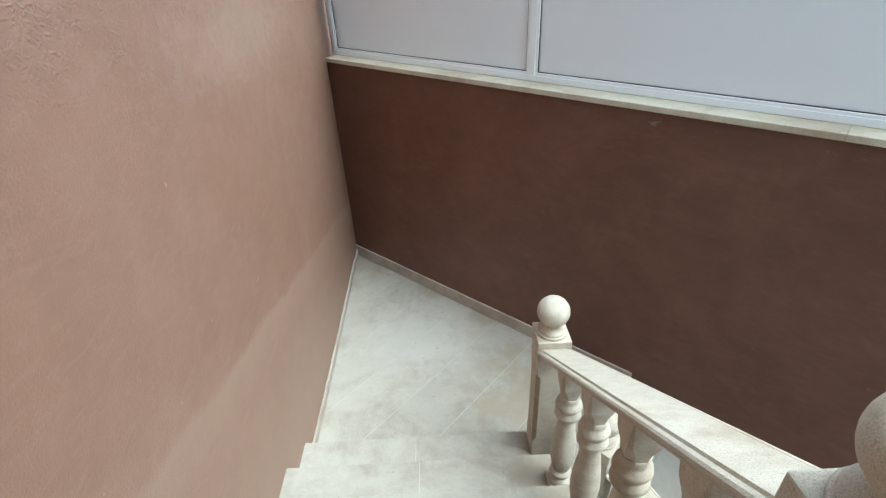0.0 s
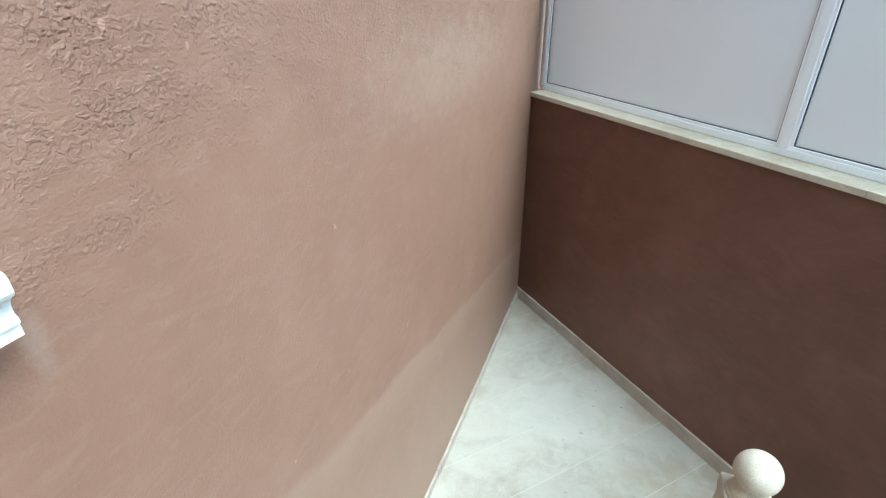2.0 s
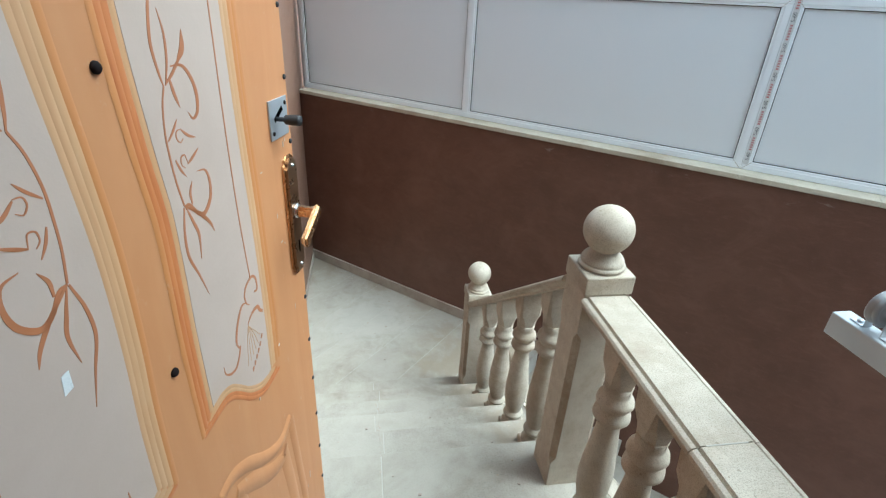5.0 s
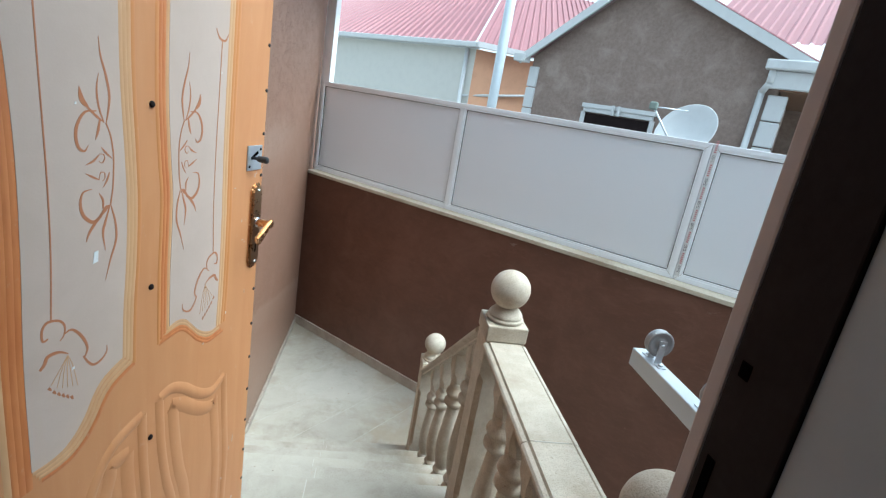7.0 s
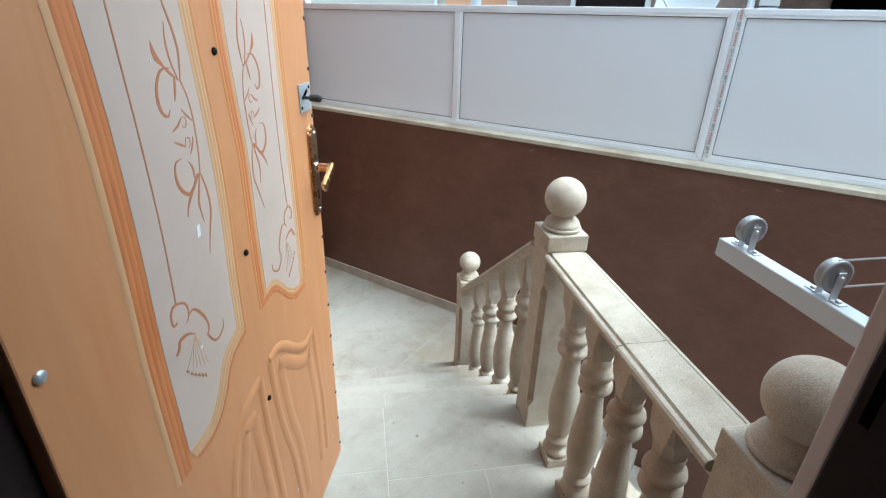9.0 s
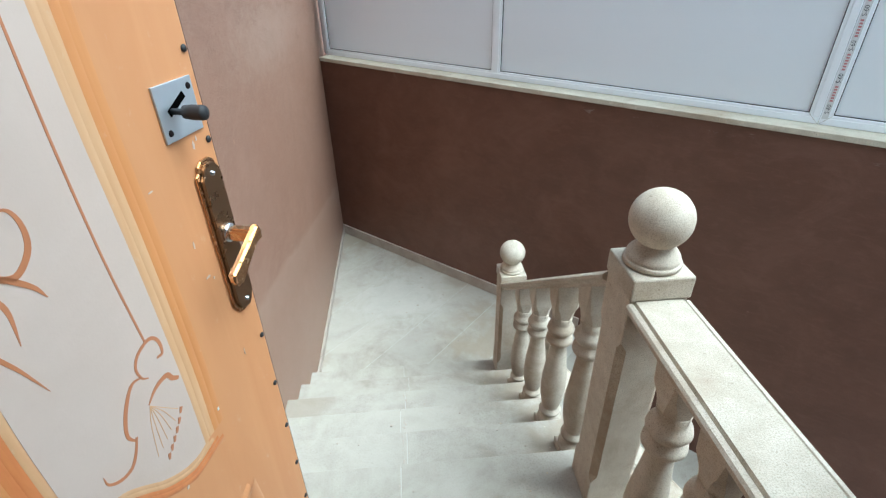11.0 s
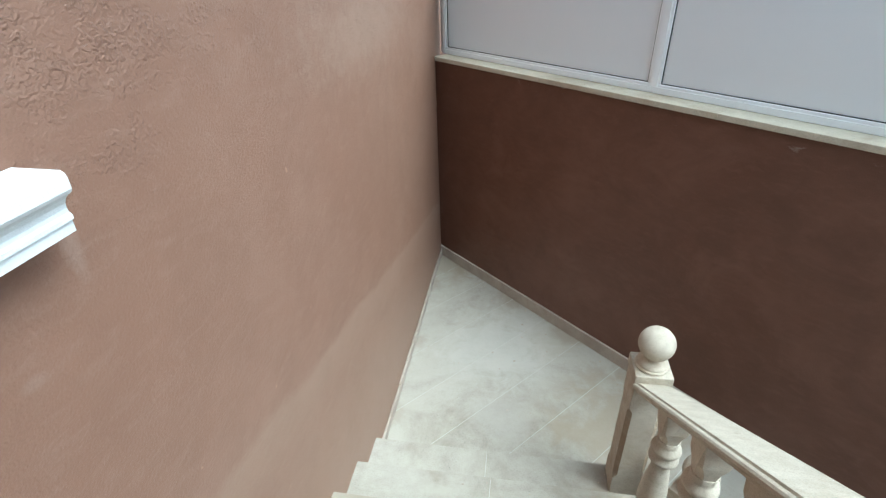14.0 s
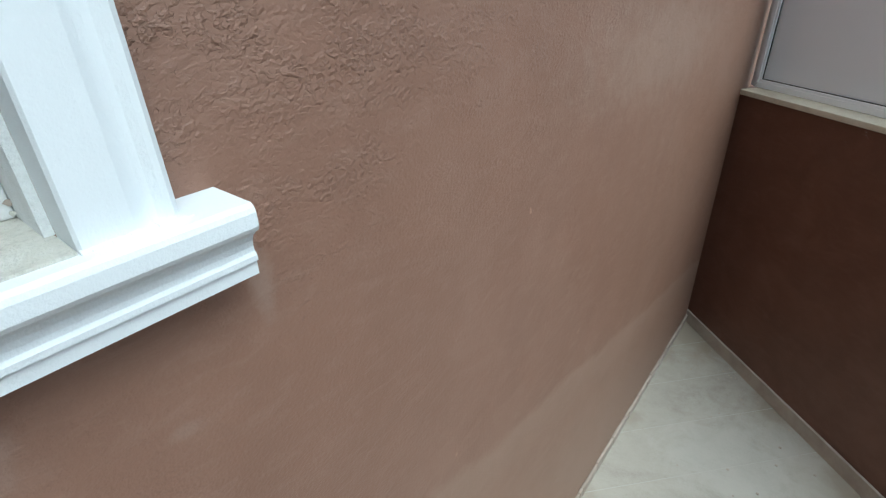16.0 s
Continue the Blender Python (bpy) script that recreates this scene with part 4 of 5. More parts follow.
STROKES = [         # painted scrolls of the left field: line, width at both ends, swelling between
    ([(0.228, 1.649), (0.231, 1.549), (0.235, 1.419), (0.235, 1.302), (0.230, 1.196)], 0.0034, 0.0034, 0.0),
    ([(0.208, 1.662), (0.216, 1.650), (0.227, 1.648), (0.239, 1.653), (0.249, 1.668)], 0.002, 0.002, 0.004),
    ([(0.326, 1.613), (0.329, 1.587), (0.338, 1.559), (0.344, 1.530), (0.341, 1.504), (0.337, 1.488)], 0.0008, 0.002, 0.004),
    ([(0.325, 1.561), (0.321, 1.538), (0.324, 1.513), (0.333, 1.489)], 0.0008, 0.002, 0.003),
    ([(0.291, 1.540), (0.295, 1.522), (0.306, 1.510)], 0.0008, 0.004, 0.008),
    ([(0.303, 1.512), (0.320, 1.498), (0.334, 1.489)], 0.004, 0.002, 0.002),
    ([(0.320, 1.506), (0.300, 1.504), (0.287, 1.488), (0.283, 1.470), (0.287, 1.453), (0.297, 1.447), (0.304, 1.455)], 0.002, 0.001, 0.0055),
    ([(0.326, 1.495), (0.322, 1.477), (0.317, 1.463)], 0.003, 0.0008, 0.004),
    ([(0.337, 1.488), (0.345, 1.469), (0.350, 1.441), (0.350, 1.414), (0.348, 1.386), (0.343, 1.358)], 0.003, 0.0035, 0.0005),
    ([(0.327, 1.452), (0.335, 1.443), (0.347, 1.433)], 0.001, 0.002, 0.0025),
    ([(0.323, 1.441), (0.331, 1.440), (0.333, 1.433), (0.328, 1.427), (0.322, 1.430)], 0.001, 0.001, 0.0012),
    ([(0.299, 1.426), (0.312, 1.431), (0.323, 1.440)], 0.001, 0.002, 0.003),
    ([(0.298, 1.413), (0.311, 1.406), (0.322, 1.401)], 0.001, 0.002, 0.003),
    ([(0.322, 1.402), (0.325, 1.412), (0.332, 1.411), (0.333, 1.403), (0.328, 1.398)], 0.001, 0.001, 0.0012),
    ([(0.342, 1.411), (0.337, 1.399), (0.329, 1.388)], 0.002, 0.001, 0.0025),
    ([(0.308, 1.388), (0.292, 1.384), (0.287, 1.367), (0.292, 1.348), (0.308, 1.335), (0.322, 1.341), (0.333, 1.355), (0.343, 1.357)], 0.001, 0.003, 0.0055),
    ([(0.321, 1.380), (0.328, 1.368), (0.328, 1.354)], 0.001, 0.003, 0.003),
    ([(0.342, 1.357), (0.319, 1.339), (0.302, 1.320), (0.295, 1.305)], 0.003, 0.001, 0.0045),
    ([(0.341, 1.355), (0.332, 1.331), (0.327, 1.313), (0.331, 1.283)], 0.002, 0.001, 0.0045),
    ([(0.344, 1.356), (0.352, 1.327), (0.353, 1.297), (0.341, 1.265), (0.330, 1.231)], 0.003, 0.0008, 0.0035),
    ([(0.224, 1.170), (0.216, 1.169), (0.214, 1.180), (0.217, 1.191), (0.226, 1.197), (0.243, 1.192), (0.252, 1.180), (0.250, 1.165), (0.243, 1.158)], 0.004, 0.002, 0.0025),
    ([(0.250, 1.166), (0.262, 1.169), (0.274, 1.159), (0.286, 1.140), (0.291, 1.122), (0.285, 1.108)], 0.002, 0.003, 0.004),
    ([(0.283, 1.112), (0.292, 1.096), (0.303, 1.086), (0.318, 1.088), (0.329, 1.098), (0.330, 1.110)], 0.004, 0.001, 0.003),
    ([(0.208, 1.124), (0.216, 1.131), (0.222, 1.141), (0.240, 1.140), (0.256, 1.130)], 0.006, 0.002, 0.004)]
MIRROR = 0.854          # the other field carries the same scrolls mirrored
for on in (False, True):
    def side_of(pts):
        return [((MIRROR - x) if on else x, z + (0.004 if on else 0.0)) for x, z in pts]
    for pts, a, b_, sw in STROKES:
        part("ornament", ribbon(side_of(pts), a * 0.72, b_ * 0.72, 0.0010, 0.0016, sw * 0.8), ORNAMENT, door)
    for j in range(6):
        f = j / 5
        part("ornament", ribbon(side_of([(0.255, 1.128), (0.238 + 0.025 * f, 1.106), (0.225 + 0.046 * f, 1.090 - 0.026 * f ** 0.6)]), 0.0008, 0.0008, 0.0010, 0.0016), PALEWOOD, door)
        part("ornament", ribbon(side_of([(0.220 + 0.038 * f, 1.088 - 0.036 * f ** 0.8), (0.2245 + 0.036 * f, 1.0815 - 0.037 * f ** 0.8)]), 0.004, 0.002, 0.0010, 0.0018, 0.001), ORNAMENT, door)


def stud(x, z, r, mat, name="rivet", proud=0.004, parent=None):
    bm = lathe([(r, 0.0), (r, proud * 0.5), (r * 0.7, proud), (0.001, proud * 1.1)], 12)
    bm.transform(Matrix.Translation((x, -0.0004, z)) @ Matrix.Rotation(radians(90), 4, "X"))
    return part(name, bm, mat, parent or door)


for z in (1.52, 1.183, 0.847, 1.86, 0.51):
    stud(0.434, z, 0.0058, FRAME_DARK)
for z in (1.24, 0.915, 1.52, 0.755, 1.75):
    stud(0.020, z, 0.0075, STEEL)
for i in range(19):
    stud(0.811, 0.33 + 0.103 * i, 0.0042, RUBBER, 'rivet', 0.0025)
# bolt plate with knob
bolt = part("bolt_plate", box(bmesh.new(), (0.742, -0.003, 1.376), (0.806, -0.0004, 1.436), 0.0006), STEEL, door, "galvanised sliding bolt plate")
part("slot", ribbon([(0.757, 1.405), (0.787, 1.420)], 0.008, 0.008, 0.0032, 0.0036), BLACK, bolt)
for x, z in ((0.751, 1.386), (0.798, 1.426)):
    stud(x, z, 0.0042, FRAME_DARK, "screw", 0.004, bolt)
bm = lathe([(0.0035, 0), (0.0035, 0.014), (0.0072, 0.016), (0.0082, 0.026), (0.0082, 0.037), (0.0072, 0.040), (0.002, 0.041)], 18)
bm.transform(Matrix.Translation((0.762, -0.003, 1.407)) @ Matrix.Rotation(radians(90), 4, "X"))
part("knob", bm, RUBBER, bolt, "black rubber knob")
# lock plate with lever
def arched(x, z0, z1, w):
    """Long plate outline with arched, shouldered ends."""
    q = [(w, -0.016), (w * 0.80, -0.013), (w * 0.72, -0.006), (w * 0.35, 0.0)]
    top = [(x + dx, z1 + dz) for dx, dz in q] + [(x - dx, z1 + dz) for dx, dz in q[::-1]]
    return top + [(x - dx, z0 - dz) for dx, dz in q] + [(x + dx, z0 - dz) for dx, dz in q[::-1]]


plate = part("lock_plate", flat(arched(0.790, 1.125, 1.338, 0.0185), 0.0045, 0.0090, 0.0012), BRASS, door, "worn dark brass lock plate")
part("plate_rim", flat(arched(0.790, 1.120, 1.343, 0.0225), 0.0003, 0.0046, 0.0012), GOLD, plate, "worn bright brass rim")
for z in (1.325, 1.138):
    stud(0.790, z, 0.004, CHROME, "screw", 0.0115, plate)
part("key_slot", box(bmesh.new(), (0.7880, -0.0098, 1.163), (0.7920, -0.0085, 1.186)), BLACK, plate)
bm = lathe([(0.013, 0), (0.013, 0.003), (0.011, 0.005), (0.002, 0.0052)], 24)
bm.transform(Matrix.Translation((0.790, -0.0088, 1.243)) @ Matrix.Rotation(radians(90), 4, "X"))
part("lever_rose", bm, CHROME, plate, "bright worn ring round the lever")
part("lever_neck", flat([(0.782, 1.234), (0.798, 1.234), (0.799, 1.251), (0.783, 1.252)], 0.0125, 0.052, 0.003), GOLD, plate, "worn brass lever handle")
LEVER = Vector((-math.cos(radians(30)), -math.sin(radians(30))))
CROSS = Vector((-LEVER.y, LEVER.x))
blade = [Vector((0.793, 1.248)) + LEVER * u + CROSS * v for u, v in ((-0.006, -0.008), (0.02, -0.0085), (0.050, -0.0105), (0.072, -0.0130), (0.078, 0.0), (0.072, 0.0130), (0.050, 0.0105), (0.02, 0.0085), (-0.006, 0.008))]
part("lever", flat([tuple(p) for p in blade], 0.041, 0.0515, 0.003), GOLD, plate, "worn brass lever handle")
for x, z, w, h in ((0.783, 1.362, 0.004, 0.010), (0.790, 1.368, 0.003, 0.006), (0.735, 1.255, 0.003, 0.009), (0.742, 1.205, 0.010, 0.003), (0.751, 1.198, 0.003, 0.004), (0.700, 1.34, 0.008, 0.002), (0.765, 1.06, 0.002, 0.012), (0.748, 0.62, 0.004, 0.022), (0.733, 0.60, 0.002, 0.012), (0.60, 0.985, 0.005, 0.006)):
    w, h = w * 0.5, h * 0.55
    part("paint_chip", flat([(x - w, z - h * 0.7), (x + w * 0.3, z - h), (x + w, z + h * 0.2), (x + w * 0.4, z + h), (x - w * 0.6, z + h * 0.6)], 0.0004, 0.0008), CREAM, door, "pale scuff")
part("paint_chip", flat([(0.306, 1.266), (0.316, 1.268), (0.317, 1.286), (0.309, 1.285)], 0.0011, 0.0019), WHITE, door, "white paint chip")

# ---- pulley arm for the washing line ----
arm = thing("clothesline_arm", "white square tube arm with two grey pulley wheels", "clothesline")
AX, AZ = 0.262, 1.082
part("tube", box(bmesh.new(), (AX, BY + 0.001, AZ - 0.048), (AX + 0.042, -0.475, AZ), 0.003), ALU, arm)
part("wall_plate", box(bmesh.new(), (AX - 0.03, BY + 0.0005, AZ - 0.085), (AX + 0.072, BY + 0.006, AZ + 0.035), 0.002), ALU, arm)
for y in (-0.545, -0.775):
    c = Vector((AX + 0.021, y, AZ + 0.050))
    bm = lathe([(0.006, -0.011), (0.012, -0.012), (0.014, -0.009), (0.025, -0.009), (0.027, -0.011), (0.033, -0.011), (0.034, -0.007), (0.029, -0.001), (0.029, 0.001), (0.034, 0.007), (0.033, 0.011), (0.027, 0.011), (0.025, 0.009), (0.014, 0.009), (0.012, 0.012), (0.006, 0.011)], 36)
    bm.transform(Matrix.Translation(c) @ Matrix.Rotation(radians(90), 4, "X"))
    part("pulley_wheel", bm, WHEEL, arm, "grey cast pulley wheel")
    for sg in (-1, 1):
        bk = part("bracket", box(bmesh.new(), (c.x - 0.009, y + sg * 0.0165 - 0.0012, AZ + 0.0005), (c.x + 0.009, y + sg * 0.0165 + 0.0012, c.z + 0.012), 0.0008), STEEL, arm, "galvanised bracket")
        part("bracket_foot", box(bmesh.new(), (c.x - 0.010, min(y + sg * 0.0178, y + sg * 0.042), AZ + 0.0005), (c.x + 0.010, max(y + sg * 0.0178, y + sg * 0.042), AZ + 0.003), 0.0008), STEEL, bk)
        part("bolt_head", lathe([(0.006, 0), (0.006, 0.004), (0.002, 0.005)], 6, (c.x, y + sg * 0.030, AZ + 0.003)), STEEL, bk)
    axle = bmesh.new()
    rod(axle, (c.x, y - 0.024, c.z), (c.x, y + 0.024, c.z), 0.0045)
    part("axle", axle, STEEL, arm)
cord = bmesh.new()
for dz in (0.0305, -0.0305):
    rod(cord, (AX + 0.021, -0.775, AZ + 0.050 + dz), (4.02, -0.775, AZ + 0.075 + dz), 0.0022, 6)
tagged(obj("washing_line", cord, CORD), "white cord loop running from the pulley wheel", "cord")

# ---- neighbouring houses beyond the wall ----
def ribbed(bm, a, b, c, d, pitch=0.16, proud=0.03):
    """One corrugated roof sheet over the quad a b (eave) c d (ridge), ribs running from eave to ridge."""
    a, b, c, d = map(Vector, (a, b, c, d))
    nrm = (b - a).cross(d - a).normalized()
    nrm = nrm if nrm.z > 0 else -nrm
    k = max(2, int((b - a).length / pitch))
    rows = []
    for i in range(k):
        for f, h in ((0.0, 0), (0.60, 0), (0.70, proud), (0.86, proud)):
            t = (i + f) / k
            rows.append((bm.verts.new(a.lerp(b, t) + nrm * h), bm.verts.new(d.lerp(c, t) + nrm * h)))
    for (p, q), (r, s_) in zip(rows, rows[1:]):
        bm.faces.new((p, r, s_, q))
    return bm


gab = thing("gable_house", "brown rendered gable house with white trim behind the boundary wall", "house", ALONG)
G0, G1, GA, GD = -0.22, 3.62, 1.53, 5.0
EZ, AZP = 2.76, 4.08
ER = 3.04           # eave on the far side sits higher
bm = bmesh.new()
for y in (GD, GD + 0.25):
    bm.faces.new([bm.verts.new(p) for p in ((G0, y, GROUND), (G1, y, GROUND), (G1, y, ER), (GA, y, AZP), (G0, y, EZ))])
box(bm, (G0, GD + 0.25, GROUND), (G0 + 0.2, GD + 6, EZ)), box(bm, (G1 - 0.2, GD + 0.25, GROUND), (G1, GD + 6, EZ))
part("wall", bm, GABLE, gab, "patchy unpainted brown render")
rf = bmesh.new()
SLP, SLR = (AZP - EZ) / (GA - G0), (AZP - ER) / (G1 - GA)
for x0, z0, sg in ((G0 - 0.14, EZ - SLP * 0.14, 1), (G1 + 0.36, ER - SLR * 0.36, -1)):
    ribbed(rf, (x0, GD - 0.22, z0 + 0.10), (x0, GD + 6, z0 + 0.10), (GA, GD + 6, AZP + 0.10), (GA, GD - 0.22, AZP + 0.10))
    part("bargeboard", extrude([(0, -0.06), (0.05, -0.06), (0.05, 0.09), (0, 0.09)], (x0, GD - 0.25, z0), (GA, GD - 0.25, AZP), (0, 1, 0)), WHITEFAR, gab)
part("roof", rf, ROOF, gab, "red ribbed sheet roof")
part("eave_end", box(bmesh.new(), (G0 - 0.26, GD - 0.28, EZ - 0.13), (G0 - 0.04, GD - 0.05, EZ + 0.0), 0.01), WHITEFAR, gab)
for i in range(12):
    z = EZ - 0.16 - 0.36 * (i + 1)
    part("quoin_block", box(bmesh.new(), (G0 - 0.03, GD - 0.04, z), (G0 + 0.15, GD + 0.05, z + 0.345), 0.015), WHITEFAR, gab)
    part("quoin_block", box(bmesh.new(), (G1 - 0.10, GD - 0.05, z - 0.06), (G1 + 0.14, GD + 0.10, z + 0.285), 0.015), WHITEFAR, gab)
gw = part("window", boxes([((0.96, GD - 0.03, 0.6), (2.06, GD - 0.01, 1.93))]), FRAME_DARK, gab, "dark window under a white moulded head")
for lo, hi in (((0.90, GD - 0.10, 2.02), (2.12, GD - 0.005, 2.09)), ((0.93, GD - 0.075, 1.95), (2.09, GD - 0.005, 2.018)), ((0.90, GD - 0.07, 0.6), (0.97, GD - 0.005, 1.949)), ((2.05, GD - 0.07, 0.6), (2.12, GD - 0.005, 1.949)), ((1.42, GD - 0.13, 1.94), (1.47, GD - 0.101, 2.10)), ((1.52, GD - 0.13, 1.94), (1.57, GD - 0.101, 2.10))):
    part("window_trim", box(bmesh.new(), lo, hi, 0.008), WHITEFAR, gw)
# porch beside the gable
porch = thing("porch", "open porch with brown soffit and white gutter beside the gable house", "porch", ALONG)
part("gutter", box(bmesh.new(), (G1 - 0.22, GD - 0.30, 2.83), (9.0, GD - 0.14, 2.96), 0.02), WHITEFAR, porch)
part("fascia", box(bmesh.new(), (G1 - 0.16, GD - 0.20, 2.60), (9.0, GD - 0.10, 2.825), 0.01), WHITEFAR, porch)
part("soffit", box(bmesh.new(), (G1 + 0.02, GD - 0.09, 2.58), (9.0, GD + 2.5, 2.64)), SOFFIT, porch)
part("back_wall", box(bmesh.new(), (G1 + 0.02, GD + 2.5, GROUND), (9.0, GD + 2.6, 2.6)), GABLE, porch)
part("porch_roof", ribbed(bmesh.new(), (2.2, GD + 0.6, 3.32), (9.0, GD + 0.6, 3.32), (9.0, GD + 7, 6.6), (2.2, GD + 7, 6.6)), ROOF, porch)
part("porch_roof", ribbed(bmesh.new(), (G1 + 0.45, GD - 0.28, 2.98), (9.0, GD - 0.28, 2.98), (9.0, GD + 0.62, 3.33), (G1 + 0.45, GD + 0.62, 3.33)), ROOF, porch)
part("window_band", box(bmesh.new(), (4.4, GD + 2.44, 1.2), (8.0, GD + 2.49, 2.25)), BLACK, porch, "dark porch glazing")
part("downlight", lathe([(0.07, 0), (0.075, -0.012), (0.05, -0.014)], 16, (4.9, GD + 0.9, 2.578)), WHITEFAR, porch)
dp = bmesh.new()
rod(dp, (G1 - 0.12, GD - 0.2, 2.84), (G1 - 0.12, GD - 0.2, 2.66), 0.045), rod(dp, (G1 - 0.12, GD - 0.2, 2.66), (G1 - 0.19, GD - 0.06, 2.55), 0.045), rod(dp, (G1 - 0.19, GD - 0.06, 2.57), (G1 - 0.19, GD - 0.06, GROUND), 0.045)
part("downpipe", dp, WHITEFAR, porch)
# grey house with the hipped red roof
grey_house = thing("grey_house", "grey-green rendered house with red ribbed hip roof and white gutter", "house", ALONG)
HZ = 3.22
part("wall", boxes([((-14, 8.0, GROUND), (-3.5, 8.2, HZ))]), GREYWALL, grey_house, "grey-green rendered wall")
part("side_wall", prism([(-3.5, 8.0), (-1.9, 10.0), (-2.1, 10.2), (-3.5, 8.25)], GROUND, HZ), ORANGEWALL, grey_house, "orange painted side wall")
hr = bmesh.new()
ribbed(hr, (-14, 7.75, HZ + 0.12), (-3.35, 7.75, HZ + 0.12), (-5.9, 13, 6.2), (-14, 13, 6.2), 0.24, 0.04)
ribbed(hr, (-3.35, 7.75, HZ + 0.12), (-0.4, 11.4, HZ + 0.12), (-3.6, 15.5, 6.2), (-5.9, 13, 6.2), 0.24, 0.04)
part("roof", hr, ROOF, grey_house, "red ribbed sheet roof")
part("gutter", box(bmesh.new(), (-14, 7.66, HZ), (-3.30, 7.80, HZ + 0.13), 0.02), WHITEFAR, grey_house)
part("gutter", extrude([(0, 0), (0.14, 0), (0.14, 0.13), (0, 0.13)], (-3.30, 7.68, HZ), (-0.6, 11.02, HZ), (0.78, -0.63, 0)), WHITEFAR, grey_house)
part("soffit", box(bmesh.new(), (-14, 7.80, HZ + 0.002), (-3.4, 8.0, HZ + 0.03)), WHITEFAR, grey_house)
dp = bmesh.new()
rod(dp, (-3.72, 7.9, HZ), (-3.72, 7.9, GROUND), 0.055)
rod(dp, (-3.66, 7.9, 2.02), (-2.2, 9.4, 2.35), 0.035)
part("downpipe", dp, WHITEFAR, grey_house)
# pole and dish
pl = bmesh.new()
rod(pl, at(-0.31, 4.0, GROUND), at(-0.31, 4.0, 6.5), 0.082, 20)
tagged(obj("steel_pole", pl, POLE), "light grey steel pole standing behind the wall", "pole")
dish = thing("satellite_dish", "white satellite dish on a short mast behind the screen", "satellite dish", Matrix.Translation(at(2.82, 4.0, 1.80)) @ Matrix.Rotation(-ANGLE, 4, "Z"))
bm = bmesh.new()
lathe([(0.01, 0.0), (0.12, 0.008), (0.24, 0.034), (0.34, 0.075), (0.405, 0.112), (0.412, 0.112), (0.34, 0.062), (0.24, 0.022), (0.12, -0.006), (0.01, -0.012)], 40, bm=bm)
bm.transform(Matrix.Rotation(radians(-18), 4, "Z") @ Matrix.Rotation(radians(62), 4, "X"))
part("bowl", bm, WHITEFAR, dish)
ab = bmesh.new()
rod(ab, (0.0, -0.08, -0.36), (-0.42, -0.40, 0.28), 0.012), rod(ab, (-0.05, -0.1, 0.3), (-0.42, -0.40, 0.28), 0.008)
part("feed_arm", ab, STEEL, dish)
part("receiver", box(bmesh.new(), (-0.47, -0.45, 0.24), (-0.37, -0.36, 0.34), 0.02), GREEN, dish, "grey-green receiver head")
mb = bmesh.new()
rod(mb, (0, 0.12, -0.05), (0, 0.12, GROUND - 1.80), 0.03)
part("mast", mb, STEEL, dish)

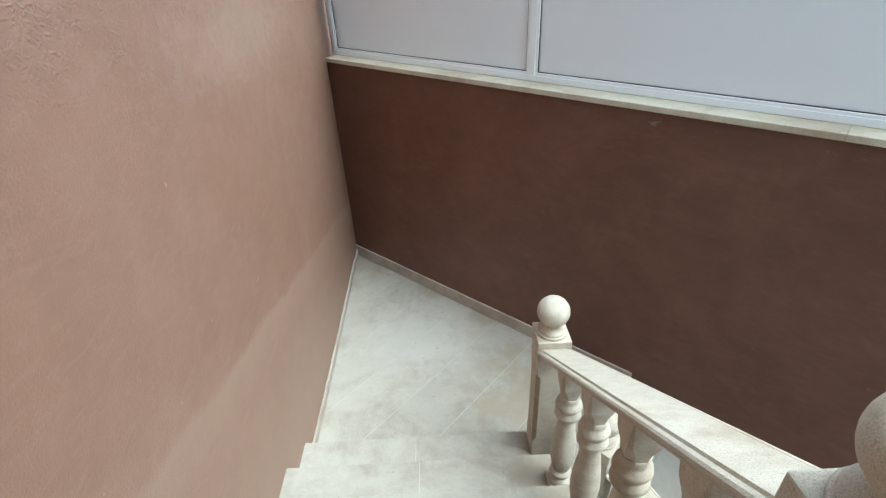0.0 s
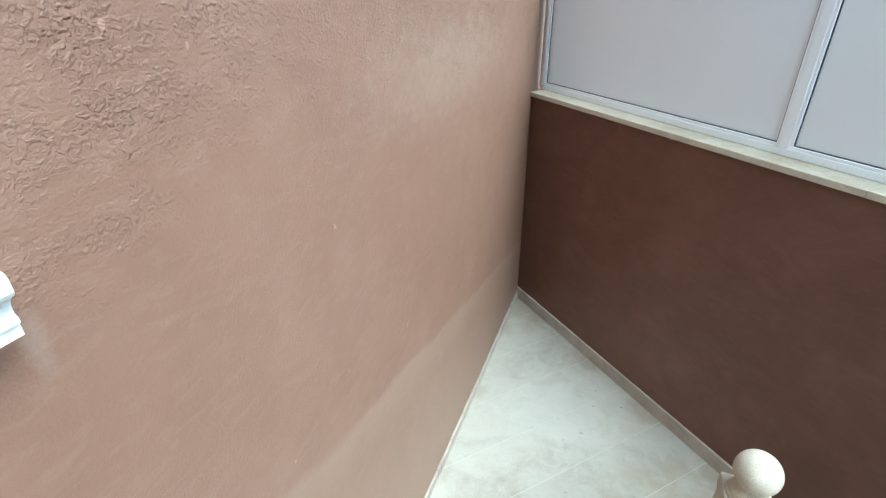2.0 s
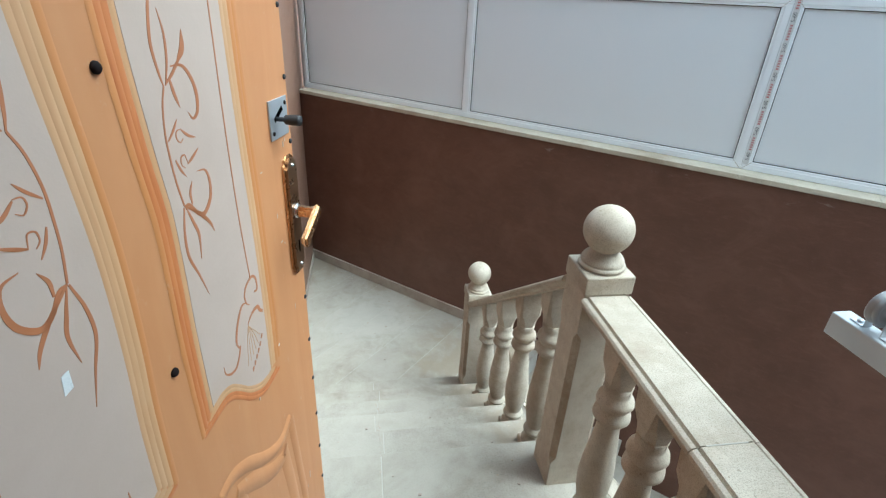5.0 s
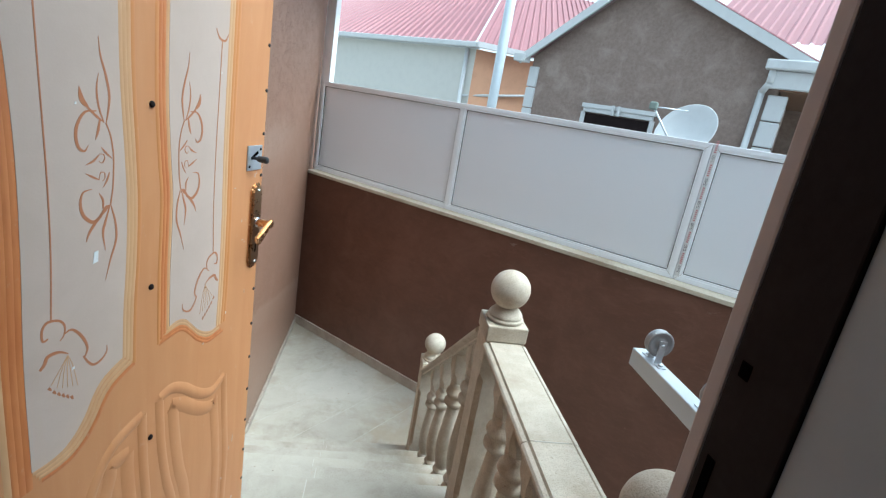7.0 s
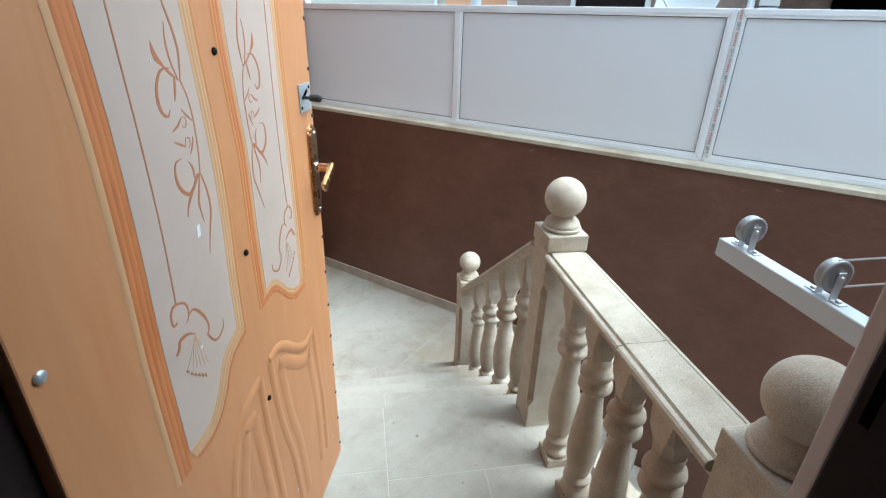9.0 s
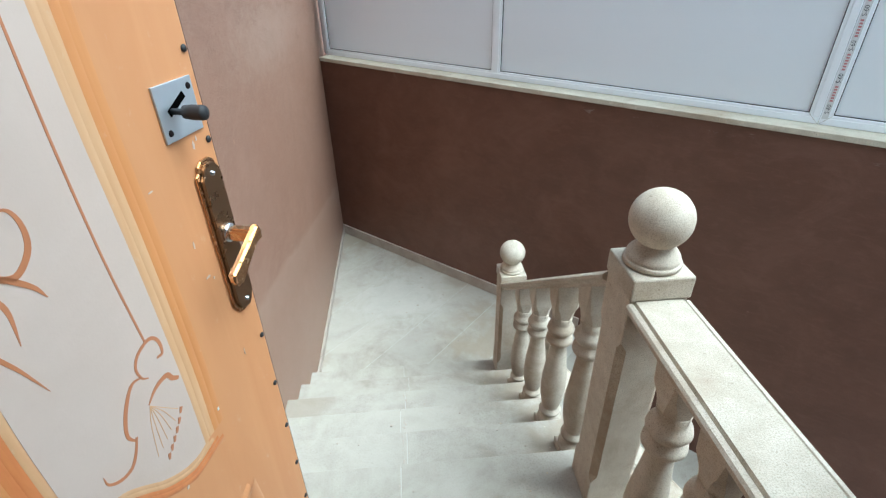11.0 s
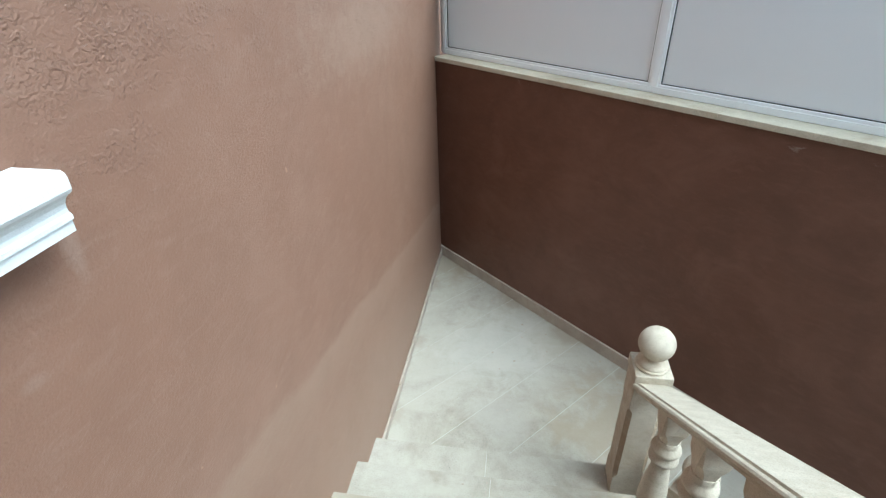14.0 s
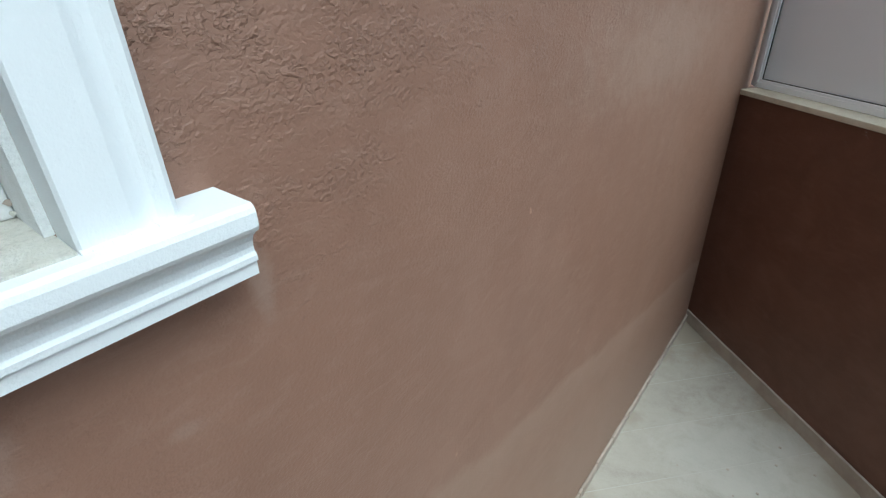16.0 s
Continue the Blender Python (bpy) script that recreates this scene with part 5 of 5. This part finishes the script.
# ---- small things: crumbs of plaster on the steps, chips on the door ----
crumbs = bmesh.new()
for i in range(46):
    k = random.choice((0, 0, 0, 1, 2, 3, 4))
    x, r = random.uniform(-1.15, -0.05), random.choice((0.002, 0.003, 0.003, 0.005))
    y = random.uniform(-0.9, 0.15) if k == 0 else random.uniform(NOSE[k - 1] + 0.01, NOSE[k] - 0.02)
    box(crumbs, (x - r, y - r * random.uniform(0.6, 1.6), -RISE * k + 0.0001), (x + r * random.uniform(0.8, 2), y + r, -RISE * k + r * 1.1), r * 0.3)
for i in range(30):
    s_, d_, r = random.uniform(0.3, 2.5), random.uniform(-0.9, -0.03), random.choice((0.003, 0.004, 0.006))
    p = at(s_, d_, LOWER)
    if p.x > WX + 0.03 and p.y > NOSE[5] + 0.05:
        box(crumbs, (p.x - r, p.y - r, LOWER + 0.0001), (p.x + r * 1.4, p.y + r * 0.8, LOWER + r), r * 0.3)
for i in range(90):
    k = random.choice((0, 0, 0, 1, 1, 2, 3, 4))
    x, r = SPLIT + random.gauss(0, 0.006), random.uniform(0.0012, 0.0038)
    y = random.uniform(-1.0, 0.18) if k == 0 else random.uniform(NOSE[k - 1] + 0.01, NOSE[k] - 0.015)
    box(crumbs, (x - r, y - r * random.uniform(0.6, 2.2), -RISE * k + 0.0001), (x + r * random.uniform(0.6, 1.6), y + r * 1.5, -RISE * k + r * 0.5), r * 0.2)
tagged(obj("plaster_crumbs", crumbs, SKIRT), "small crumbs of plaster scattered on the stone steps", "debris", kind="stuff")
grit = bmesh.new()
for i in range(150):        # brown grit, thickest beside the balusters and along the skirting
    if i < 90:
        k = random.choice((0, 0, 1, 2, 3, 4, 5))
        x, r = XR - 0.02 - abs(random.gauss(0, 0.30)), random.uniform(0.001, 0.0032)
        y = random.uniform(-0.95, 0.18) if k == 0 else random.uniform(NOSE[k - 1] + 0.008, NOSE[k] - 0.02)
        p = Vector((max(x, WX + 0.04), y, -RISE * k))
    else:
        r = random.uniform(0.0015, 0.004)
        p = at(random.uniform(0.15, 2.4), -0.03 - abs(random.gauss(0, 0.10)), LOWER)
        if p.x < WX + 0.05:
            continue
    box(grit, (p.x - r, p.y - r, p.z + 0.0001), (p.x + r * random.uniform(0.7, 1.8), p.y + r * random.uniform(0.7, 1.6), p.z + r * 0.8), r * 0.25)
tagged(obj("brown_grit", grit, BROWN_STONE), "brown grit lying on the stone steps and landing", "debris", kind="stuff")
for i in range(14):
    x, z, r = random.uniform(0.2, 0.78), random.uniform(0.4, 1.6), random.uniform(0.0012, 0.003)
    part("paint_chip", flat([(x - r, z - r), (x + r, z - r * 0.7), (x + r * 0.8, z + r * 1.6), (x - r * 0.5, z + r)], 0.0011, 0.0018), WHITE, door, "white paint chip")
